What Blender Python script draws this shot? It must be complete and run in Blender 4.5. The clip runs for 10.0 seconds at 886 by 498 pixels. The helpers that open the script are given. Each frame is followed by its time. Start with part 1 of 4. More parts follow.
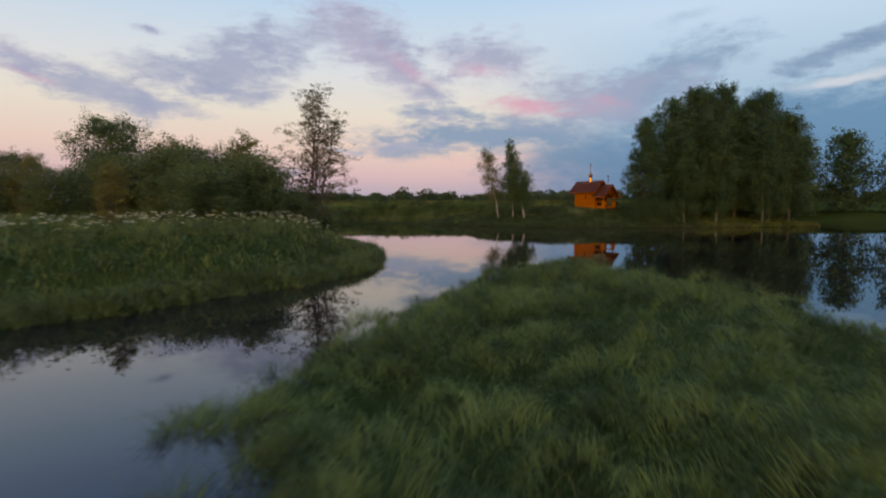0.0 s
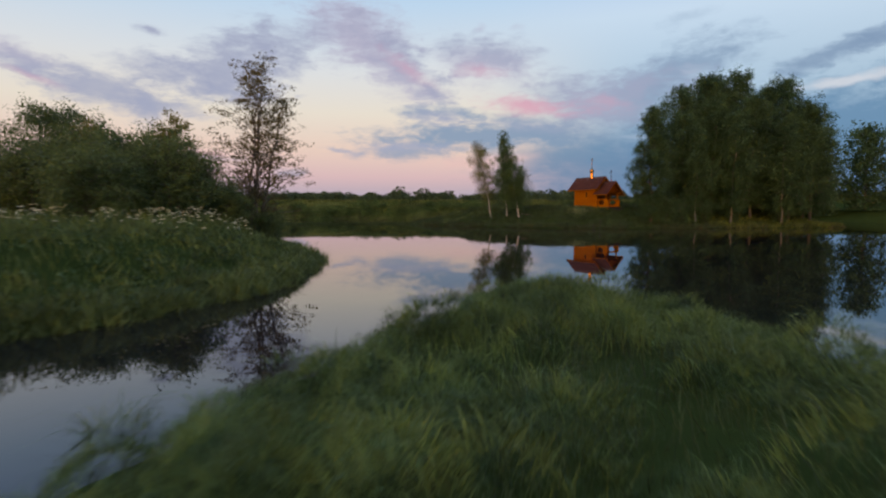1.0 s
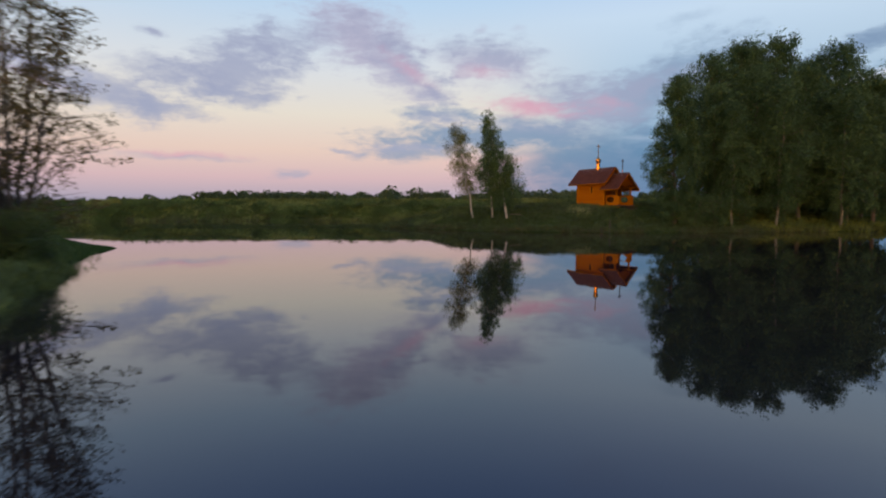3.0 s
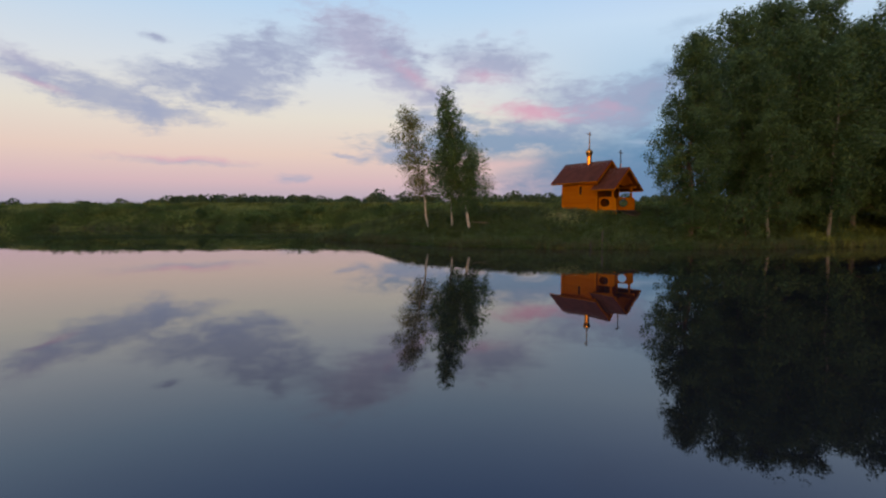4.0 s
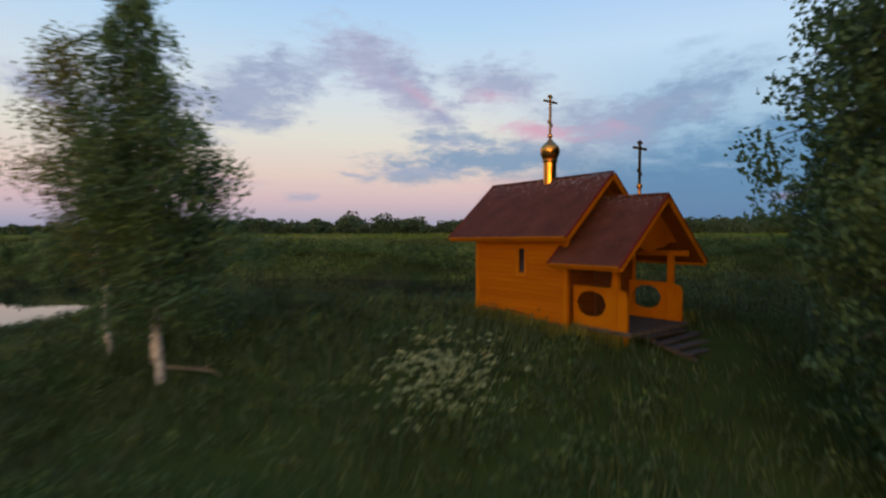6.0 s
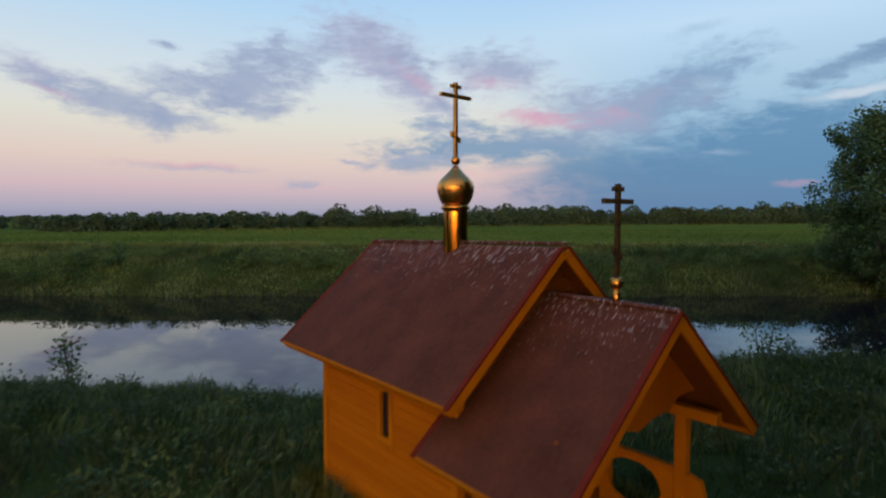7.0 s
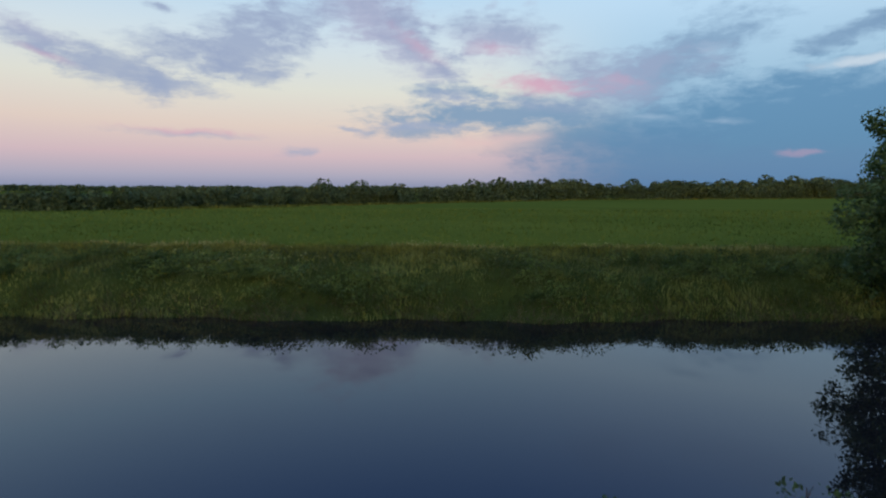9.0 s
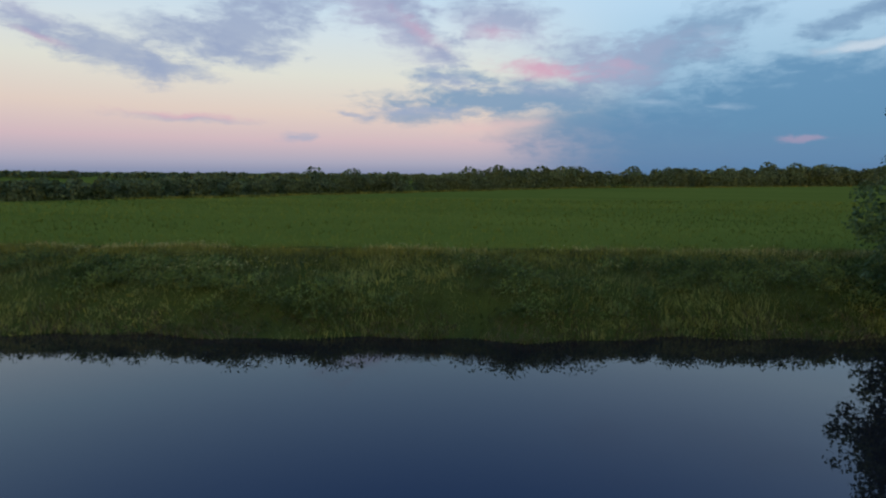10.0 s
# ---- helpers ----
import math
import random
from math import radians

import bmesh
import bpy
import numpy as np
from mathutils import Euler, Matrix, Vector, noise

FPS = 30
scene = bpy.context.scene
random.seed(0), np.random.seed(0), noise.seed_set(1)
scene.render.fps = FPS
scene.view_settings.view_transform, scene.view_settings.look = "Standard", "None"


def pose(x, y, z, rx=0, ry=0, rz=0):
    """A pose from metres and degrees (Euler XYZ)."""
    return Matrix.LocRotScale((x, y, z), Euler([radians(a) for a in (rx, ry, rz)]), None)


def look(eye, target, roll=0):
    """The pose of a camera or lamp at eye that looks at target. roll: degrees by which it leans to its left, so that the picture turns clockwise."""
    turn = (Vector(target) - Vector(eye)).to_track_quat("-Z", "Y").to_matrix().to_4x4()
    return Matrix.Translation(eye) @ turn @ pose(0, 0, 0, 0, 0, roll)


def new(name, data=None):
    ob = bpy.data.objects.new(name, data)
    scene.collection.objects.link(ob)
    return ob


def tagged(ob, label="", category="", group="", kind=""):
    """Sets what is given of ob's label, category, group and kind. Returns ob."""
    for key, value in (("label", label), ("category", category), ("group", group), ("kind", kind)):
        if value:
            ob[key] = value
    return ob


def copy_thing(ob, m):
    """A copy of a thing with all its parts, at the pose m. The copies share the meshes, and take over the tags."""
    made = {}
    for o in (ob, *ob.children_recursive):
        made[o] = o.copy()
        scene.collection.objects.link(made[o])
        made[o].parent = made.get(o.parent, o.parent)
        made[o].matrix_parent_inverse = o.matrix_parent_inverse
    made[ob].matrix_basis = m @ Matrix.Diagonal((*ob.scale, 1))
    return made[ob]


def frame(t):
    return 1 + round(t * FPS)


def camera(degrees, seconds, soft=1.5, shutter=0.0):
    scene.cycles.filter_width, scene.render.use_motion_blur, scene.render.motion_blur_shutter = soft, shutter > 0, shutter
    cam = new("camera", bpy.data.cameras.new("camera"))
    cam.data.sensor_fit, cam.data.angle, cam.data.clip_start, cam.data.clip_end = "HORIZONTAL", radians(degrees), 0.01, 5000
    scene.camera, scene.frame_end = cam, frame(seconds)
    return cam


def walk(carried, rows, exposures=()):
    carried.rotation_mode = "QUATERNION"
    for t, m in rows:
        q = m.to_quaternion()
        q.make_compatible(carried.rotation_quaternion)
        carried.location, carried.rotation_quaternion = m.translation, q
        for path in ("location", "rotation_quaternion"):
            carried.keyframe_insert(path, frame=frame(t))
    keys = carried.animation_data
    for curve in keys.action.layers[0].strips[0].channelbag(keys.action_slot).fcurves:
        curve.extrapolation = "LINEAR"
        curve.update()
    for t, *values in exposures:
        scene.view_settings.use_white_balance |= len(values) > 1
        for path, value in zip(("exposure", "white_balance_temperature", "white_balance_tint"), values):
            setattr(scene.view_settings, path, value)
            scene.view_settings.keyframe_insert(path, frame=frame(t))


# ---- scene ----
# ---- camera and its way ----
cam = camera(78.0, 10.0, soft=2.2, shutter=0.42)
ROWS = [
    (0.0, 0.12, 0.06, 2.84, 0.0, -4.32, 0.0), (0.5, 1.15, 3.85, 2.71, 0.05, -4.30, 0.0),
    (1.0, 2.15, 7.72, 2.59, 0.1, -4.27, 0.0), (1.5, 2.9, 11.2, 2.48, 0.15, -4.24, 0.0),
    (2.5, 4.14, 18.01, 2.32, 0.2, -4.2, 0.0), (4.0, 10.94, 38.21, 2.49, 0.5, -3.71, 0.1),
    (4.5, 13.52, 46.44, 2.67, 0.6, -3.11, 0.1), (5.0, 15.99, 55.02, 2.98, 0.8, -2.41, 0.1),
    (5.5, 18.17, 62.83, 4.01, 1.1, -1.95, 0.1), (5.8, 19.7, 67.68, 4.78, 1.15, -1.83, 0.0),
    (6.2, 21.74, 73.45, 6.0, 1.2, -1.78, 0.0), (7.3, 24.43, 80.65, 7.92, 1.2, -3.63, 0.0),
    (7.5, 24.83, 81.66, 8.21, 1.2, -3.89, 0.0), (8.0, 25.82, 84.33, 8.93, 1.2, -4.85, -0.1),
    (8.3, 26.24, 85.74, 9.31, 1.2, -5.25, -0.15), (8.5, 26.7, 86.66, 9.78, 1.2, -5.5, -0.2),
    (9.0, 27.74, 89.36, 10.55, 1.2, -6.36, -0.3), (9.5, 28.8, 92.0, 11.12, 1.2, -7.05, -0.3),
    (10.0, 29.75, 94.5, 11.66, 1.2, -7.84, -0.4)]
walk(cam, [(t, pose(x, y, z, 90 + p, r, w)) for t, x, y, z, w, p, r in ROWS],
     exposures=[(0.0, 0.0, 6850, 10), (2.5, 0.0, 6750, 10), (5.5, 0.0, 6420, 7), (7.5, 0.0, 6250, 3), (10.0, 0.0, 6200, 2)])

# ---- evening sky and the low sun behind the camera ----
SUN_AZ, SUN_EL = radians(192), radians(5)
world = bpy.data.worlds.new("evening_sky")
scene.world = world
world.use_nodes = True
wn, wl = world.node_tree.nodes, world.node_tree.links
wn.clear()


def wnode(kind, *args, **props):
    n = wn.new(kind)
    for k, v in props.items():
        if k == "operation":
            n.operation = v
        elif k == "vector_type":
            n.vector_type = v
        elif k == "data_type":
            n.data_type = v
        elif k == "interpolation_type":
            n.interpolation_type = v
    for i, a in enumerate(args):
        if a is None:
            continue
        if isinstance(a, bpy.types.NodeSocket):
            wl.new(a, n.inputs[i])
        else:
            n.inputs[i].default_value = a
    return n


def wmath(op, a, b=0.0, c=0.0):
    return wnode("ShaderNodeMath", a, b, c, operation=op).outputs[0]


def wmix(f, a, b):
    n = wn.new("ShaderNodeMix")
    n.data_type = "RGBA"
    for i, s in ((0, f), (6, a), (7, b)):
        if isinstance(s, bpy.types.NodeSocket):
            wl.new(s, n.inputs[i])
        else:
            n.inputs[i].default_value = s if i == 0 else (*s, 1.0)
    return n.outputs[2]


def wstep(x, lo, hi, a=0.0, b=1.0):
    return wnode("ShaderNodeMapRange", x, lo, hi, a, b, interpolation_type="SMOOTHSTEP").outputs[0]


def lin(r, g, b):
    """Linear colour from 8-bit display values."""
    return tuple((v / 255 / 12.92) if v <= 10 else ((v / 255 + 0.055) / 1.055) ** 2.4 for v in (r, g, b))


coord = wn.new("ShaderNodeTexCoord").outputs["Generated"]
sep = wnode("ShaderNodeSeparateXYZ", coord).outputs
azim = wmath("ARCTAN2", sep[0], sep[1])
elev = wmath("ARCSINE", sep[2])
plane = wnode("ShaderNodeCombineXYZ", azim, elev, 0.0).outputs[0]

# clear sky: from the haze at the horizon up to the zenith, warm on one side and blue on the other
ramp = wn.new("ShaderNodeValToRGB")
wl.new(wmath("DIVIDE", elev, 1.5708), ramp.inputs[0])
stops = [(0.0, (132, 138, 168)), (0.012, (164, 158, 181)), (0.035, (204, 174, 184)), (0.065, (221, 195, 186)),
         (0.105, (221, 213, 203)), (0.15, (210, 215, 222)), (0.22, (180, 207, 234)), (0.4, (104, 156, 240)), (1.0, (76, 128, 228))]
while len(ramp.color_ramp.elements) < len(stops):
    ramp.color_ramp.elements.new(0.5)
for e, (p, c) in zip(ramp.color_ramp.elements, stops):
    e.position, e.color = p, (*lin(*c), 1)
ramp_b = wn.new("ShaderNodeValToRGB")
wl.new(wmath("DIVIDE", elev, 1.5708), ramp_b.inputs[0])
stops_b = [(0.0, (84, 116, 156)), (0.05, (96, 132, 172)), (0.12, (162, 188, 213)), (0.2, (190, 212, 235)), (0.4, (104, 156, 240)), (1.0, (76, 128, 228))]
while len(ramp_b.color_ramp.elements) < len(stops_b):
    ramp_b.color_ramp.elements.new(0.5)
for e, (p, c) in zip(ramp_b.color_ramp.elements, stops_b):
    e.position, e.color = p, (*lin(*c), 1)
clear = wmix(wstep(azim, 0.02, 0.36), ramp.outputs[0], ramp_b.outputs[0])

# the glow where the sun has gone down, behind the camera
west = wnode("ShaderNodeVectorMath", coord, (math.sin(SUN_AZ), math.cos(SUN_AZ), 0.05), operation="DOT_PRODUCT").outputs["Value"]
glow = wmath("MULTIPLY", wstep(west, 0.76, 0.99), wstep(elev, 0.30, 0.0))
clear = wmix(wmath("MULTIPLY", wstep(west, -0.25, 0.85), 0.7), clear, (1.05, 0.88, 0.76))
clear = wmix(glow, clear, (6.5, 2.9, 0.55))


# clouds: soft banks whose edges are eaten into by noise at three sizes
def drift(scale, detail, amount, stretch):
    t = wn.new("ShaderNodeTexNoise")
    wl.new(wnode("ShaderNodeVectorMath", plane, stretch, operation="MULTIPLY").outputs[0], t.inputs["Vector"])
    t.inputs["Scale"].default_value, t.inputs["Detail"].default_value, t.inputs["Roughness"].default_value = scale, detail, 0.6
    o = wnode("ShaderNodeVectorMath", t.outputs["Color"], (0.5, 0.5, 0.5), operation="SUBTRACT").outputs[0]
    return wnode("ShaderNodeVectorMath", o, amount, operation="MULTIPLY").outputs[0]


def billow(scale, detail, stretch, rough):
    t = wn.new("ShaderNodeTexNoise")
    wl.new(wnode("ShaderNodeVectorMath", bent, stretch, operation="MULTIPLY").outputs[0], t.inputs["Vector"])
    t.inputs["Scale"].default_value, t.inputs["Detail"].default_value, t.inputs["Roughness"].default_value = scale, detail, rough
    return wmath("SUBTRACT", t.outputs["Fac"], 0.5)


bent = wnode("ShaderNodeVectorMath", plane, drift(7.0, 3.0, (0.050, 0.020, 0.0), (1.0, 2.0, 1.0)), operation="ADD").outputs[0]
bent = wnode("ShaderNodeVectorMath", bent, drift(30.0, 5.0, (0.034, 0.012, 0.0), (1.0, 2.0, 1.0)), operation="ADD").outputs[0]
heap, shred = billow(17.0, 6.0, (1.0, 2.0, 1.0), 0.58), billow(42.0, 8.0, (0.8, 2.6, 1.0), 0.62)
rough_edge = wmath("ADD", wmath("MULTIPLY", heap, 2.3), wmath("MULTIPLY", shred, 1.5))
VIOLET, MAUVE, ROSE, SLATE = lin(150, 157, 187), lin(171, 168, 194), lin(208, 154, 178), lin(118, 143, 177)
BLUE, DUSK, PEACH, PALE, CREAM = lin(84, 127, 168), lin(86, 123, 166), lin(222, 184, 184), lin(172, 186, 210), lin(214, 216, 226)
skycol = clear


def cloud(az, el, a, b, turn, soft, opacity, high, low, ragged=0.72):
    """A bank at an azimuth and elevation, a by b radians, lit high and shaded low."""
    global skycol
    m = wn.new("ShaderNodeMapping")
    m.vector_type = "TEXTURE"
    wl.new(bent, m.inputs[0])
    m.inputs["Location"].default_value = (az, el, 0)
    m.inputs["Rotation"].default_value = (0, 0, radians(turn))
    m.inputs["Scale"].default_value = (a, b, 1)
    d = wnode("ShaderNodeVectorMath", m.outputs[0], operation="LENGTH").outputs["Value"]
    v = wmath("MULTIPLY_ADD", rough_edge, ragged, wmath("SUBTRACT", 1.08, d))
    mask = wmath("MULTIPLY", wstep(v, -soft * 0.25, soft * 1.5), opacity)
    tone = high
    if high != low:
        p = wnode("ShaderNodeSeparateXYZ", m.outputs[0]).outputs[1]
        tone = wmix(wstep(wmath("MULTIPLY_ADD", heap, 2.2, p), -0.7, 0.7), low, high)
    skycol = wmix(mask, skycol, tone)


cloud(0.576, 0.090, 0.294, 0.1035, 3, 0.39, 0.86, BLUE, BLUE, 0.5)
cloud(0.256, 0.089, 0.219, 0.0513, 3, 0.65, 0.79, BLUE, DUSK, 0.5)
cloud(0.332, 0.037, 0.226, 0.0509, 0, 0.91, 0.79, DUSK, DUSK, 0.5)
cloud(0.487, 0.035, 0.284, 0.0397, 0, 0.78, 0.65, DUSK, DUSK, 0.5)
cloud(0.067, 0.129, 0.253, 0.0283, 1, 0.52, 0.93, SLATE, SLATE)
cloud(-0.070, 0.102, 0.120, 0.0187, 2, 0.65, 0.84, VIOLET, SLATE)
cloud(-0.016, 0.165, 0.079, 0.0204, -3, 0.59, 0.93, SLATE, VIOLET)
cloud(-0.183, 0.098, 0.040, 0.0054, -11, 0.78, 0.65, VIOLET, VIOLET)
cloud(0.398, 0.225, 0.130, 0.0440, 16, 0.65, 0.79, SLATE, SLATE)
cloud(0.337, 0.192, 0.120, 0.0439, 4, 0.65, 0.79, VIOLET, SLATE)
cloud(0.612, 0.224, 0.098, 0.0170, 16, 0.59, 0.86, SLATE, SLATE)
cloud(0.663, 0.238, 0.045, 0.0178, 8, 0.65, 0.74, SLATE, SLATE)
cloud(0.254, 0.184, 0.109, 0.0452, -10, 0.65, 0.86, VIOLET, VIOLET)
cloud(0.148, 0.153, 0.129, 0.0171, -5, 0.78, 0.65, SLATE, VIOLET)
cloud(0.152, 0.179, 0.094, 0.0200, -6, 0.72, 0.86, ROSE, ROSE)
cloud(0.273, 0.183, 0.051, 0.0164, -7, 0.91, 0.42, ROSE, ROSE)
cloud(0.075, 0.257, 0.110, 0.0445, -5, 0.65, 0.88, VIOLET, MAUVE)
cloud(0.067, 0.237, 0.049, 0.0123, -6, 0.91, 0.47, ROSE, ROSE)
cloud(-0.156, 0.298, 0.115, 0.0623, -18, 0.65, 0.88, MAUVE, MAUVE)
cloud(-0.083, 0.246, 0.122, 0.0489, -35, 0.62, 0.88, VIOLET, MAUVE)
cloud(-0.063, 0.243, 0.073, 0.0164, -33, 0.91, 0.47, ROSE, ROSE)
cloud(-0.022, 0.209, 0.037, 0.0105, -28, 0.78, 0.74, VIOLET, VIOLET)
cloud(-0.265, 0.281, 0.108, 0.0385, 18, 0.78, 0.7, VIOLET, VIOLET)
cloud(-0.348, 0.235, 0.119, 0.0658, 18, 0.59, 0.84, VIOLET, VIOLET)
cloud(-0.455, 0.213, 0.086, 0.0319, -7, 0.72, 0.84, VIOLET, VIOLET)
cloud(-0.354, 0.190, 0.077, 0.0159, -1, 0.78, 0.65, VIOLET, VIOLET)
cloud(-0.635, 0.205, 0.068, 0.0287, -21, 0.65, 0.88, MAUVE, VIOLET)
cloud(-0.557, 0.180, 0.115, 0.0325, -15, 0.59, 0.82, VIOLET, VIOLET)
cloud(-0.477, 0.163, 0.090, 0.0191, -4, 0.65, 0.79, VIOLET, VIOLET)
cloud(-0.632, 0.188, 0.041, 0.0077, -17, 0.91, 0.42, ROSE, ROSE)
cloud(-0.485, 0.275, 0.030, 0.0089, -5, 0.65, 0.84, VIOLET, VIOLET)
cloud(-0.451, 0.088, 0.116, 0.0090, -2, 0.78, 0.74, ROSE, VIOLET)
cloud(-0.279, 0.062, 0.037, 0.0096, 1, 0.78, 0.74, VIOLET, VIOLET)
cloud(0.057, 0.080, 0.104, 0.0166, 2, 0.78, 0.74, PEACH, PEACH)
cloud(0.133, 0.091, 0.043, 0.0099, 1, 0.78, 0.56, PEACH, PEACH)
cloud(0.552, 0.055, 0.038, 0.0048, 0, 0.65, 0.33, ROSE, ROSE)
cloud(0.339, 0.118, 0.044, 0.0062, -5, 0.78, 0.42, PALE, PALE)
cloud(0.444, 0.108, 0.036, 0.0060, -6, 0.78, 0.37, PALE, PALE)
cloud(0.621, 0.184, 0.085, 0.0078, 3, 0.65, 0.7, CREAM, CREAM)
cloud(0.419, 0.220, 0.026, 0.0152, -5, 0.78, 0.47, PALE, PALE)
cloud(0.064, 0.310, 0.017, 0.0088, -1, 0.91, 0.37, MAUVE, MAUVE)
cloud(0.131, 0.310, 0.015, 0.0068, -2, 0.91, 0.28, MAUVE, MAUVE)
cloud(0.408, 0.303, 0.053, 0.0108, 7, 0.91, 0.33, SLATE, SLATE)
# the rest of the sky goes on with loose clouds of the same kind
loose = wn.new("ShaderNodeTexNoise")
wl.new(wnode("ShaderNodeVectorMath", coord, (1.0, 1.0, 2.6), operation="MULTIPLY").outputs[0], loose.inputs["Vector"])
loose.inputs["Scale"].default_value, loose.inputs["Detail"].default_value = 2.6, 6.0
beyond = wmath("MULTIPLY", wstep(loose.outputs["Fac"], 0.52, 0.68), wstep(wmath("MAXIMUM", wmath("ABSOLUTE", azim), wmath("MULTIPLY", elev, 2.2)), 0.80, 1.05))
skycol = wmix(wmath("MULTIPLY", beyond, 0.25), skycol, VIOLET)
nishita = wn.new("ShaderNodeTexSky")
nishita.sky_type, nishita.sun_disc = "NISHITA", False
nishita.sun_elevation, nishita.sun_rotation = SUN_EL, SUN_AZ
air = wnode("ShaderNodeBackground", nishita.outputs[0], 0.012)
veil = wnode("ShaderNodeBackground", skycol, 1.04)
both = wnode("ShaderNodeAddShader", air.outputs[0], veil.outputs[0])
wl.new(both.outputs[0], wn.new("ShaderNodeOutputWorld").inputs[0])

sun = new("sun", bpy.data.lights.new("sun", "SUN"))
sun.data.energy, sun.data.angle, sun.data.color = 0.2, radians(12), (1.0, 0.72, 0.42)
sun.matrix_world = look((math.sin(SUN_AZ) * 50, math.cos(SUN_AZ) * 50, math.tan(SUN_EL) * 50), (0, 0, 0))
scene.view_settings.exposure = 0.0


# ---- materials ----
def material(name, c1, c2, scale=6.0, rough=0.7, metal=0.0, bump=0.0, fine=40.0, spread=0.0, stretch=(1, 1, 1), translucent=0.0, island=False, spec=0.5, span=0.25):
    m = bpy.data.materials.new(name)
    m.use_nodes = True
    n, l = m.node_tree.nodes, m.node_tree.links
    bsdf = n["Principled BSDF"]
    co = n.new("ShaderNodeTexCoord")
    mp = n.new("ShaderNodeMapping")
    mp.inputs["Scale"].default_value = stretch
    l.new(co.outputs["Object"], mp.inputs[0])
    big, small = n.new("ShaderNodeTexNoise"), n.new("ShaderNodeTexNoise")
    for t, s in ((big, scale), (small, fine)):
        l.new(mp.outputs[0], t.inputs["Vector"])
        t.inputs["Scale"].default_value, t.inputs["Detail"].default_value = s, 5.0
    add = n.new("ShaderNodeMath")
    add.operation = "MULTIPLY_ADD"
    l.new(small.outputs["Fac"], add.inputs[0])
    add.inputs[1].default_value = 0.5
    l.new(big.outputs["Fac"], add.inputs[2])
    fac = n.new("ShaderNodeMapRange")
    l.new(add.outputs[0], fac.inputs[0])
    fac.inputs[1].default_value, fac.inputs[2].default_value = 0.75 - span, 0.75 + span
    mix = n.new("ShaderNodeMix")
    mix.data_type = "RGBA"
    l.new(fac.outputs[0], mix.inputs[0])
    mix.inputs[6].default_value, mix.inputs[7].default_value = (*c1, 1), (*c2, 1)
    colour = mix.outputs[2]
    if spread:
        hsv = n.new("ShaderNodeHueSaturation")
        if island:
            rnd = n.new("ShaderNodeNewGeometry").outputs["Random Per Island"]
        else:
            rnd = n.new("ShaderNodeObjectInfo").outputs["Random"]
        mr = n.new("ShaderNodeMapRange")
        l.new(rnd, mr.inputs[0])
        mr.inputs[3].default_value, mr.inputs[4].default_value = 1 - spread, 1 + spread
        l.new(mr.outputs[0], hsv.inputs["Value"])
        l.new(colour, hsv.inputs["Color"])
        colour = hsv.outputs[0]
    l.new(colour, bsdf.inputs["Base Color"])
    bsdf.inputs["Roughness"].default_value, bsdf.inputs["Metallic"].default_value = rough, metal
    bsdf.inputs["Specular IOR Level"].default_value = spec
    if bump:
        b = n.new("ShaderNodeBump")
        b.inputs["Strength"].default_value, b.inputs["Distance"].default_value = bump, 0.02
        l.new(small.outputs["Fac"], b.inputs["Height"])
        l.new(b.outputs[0], bsdf.inputs["Normal"])
    if translucent:
        tr, ms = n.new("ShaderNodeBsdfTranslucent"), n.new("ShaderNodeMixShader")
        l.new(colour, tr.inputs[0])
        ms.inputs[0].default_value = translucent
        l.new(bsdf.outputs[0], ms.inputs[1])
        l.new(tr.outputs[0], ms.inputs[2])
        l.new(ms.outputs[0], n["Material Output"].inputs[0])
    return m


M_SOIL = material("meadow_soil", (0.026, 0.042, 0.010), (0.045, 0.066, 0.016), 0.05, 1.0, bump=0.3, fine=1.2, stretch=(0.5, 1, 1), spec=0.0)


def crop_on_ground(m):
    """Beyond the edge of the bank the sheet carries the pale green crop."""
    n, l = m.node_tree.nodes, m.node_tree.links
    bsdf = n["Principled BSDF"]
    base = bsdf.inputs["Base Color"].links[0].from_socket
    co, sp, edge = n.new("ShaderNodeTexCoord"), n.new("ShaderNodeSeparateXYZ"), n.new("ShaderNodeMapRange")
    l.new(co.outputs["Object"], sp.inputs[0])
    l.new(sp.outputs[1], edge.inputs[0])
    edge.inputs[1].default_value, edge.inputs[2].default_value = 149.0, 150.0
    t, stretch = n.new("ShaderNodeTexNoise"), n.new("ShaderNodeMapping")
    stretch.inputs["Scale"].default_value = (0.012, 0.06, 1)
    l.new(co.outputs["Object"], stretch.inputs[0])
    l.new(stretch.outputs[0], t.inputs["Vector"])
    t.inputs["Scale"].default_value, t.inputs["Detail"].default_value = 1.0, 6.0
    ramp_f = n.new("ShaderNodeMix")
    ramp_f.data_type = "RGBA"
    l.new(t.outputs["Fac"], ramp_f.inputs[0])
    ramp_f.inputs[6].default_value, ramp_f.inputs[7].default_value = (0.054, 0.086, 0.014, 1), (0.122, 0.154, 0.027, 1)
    mix = n.new("ShaderNodeMix")
    mix.data_type = "RGBA"
    l.new(edge.outputs[0], mix.inputs[0])
    l.new(base, mix.inputs[6])
    l.new(ramp_f.outputs[2], mix.inputs[7])
    l.new(mix.outputs[2], bsdf.inputs["Base Color"])


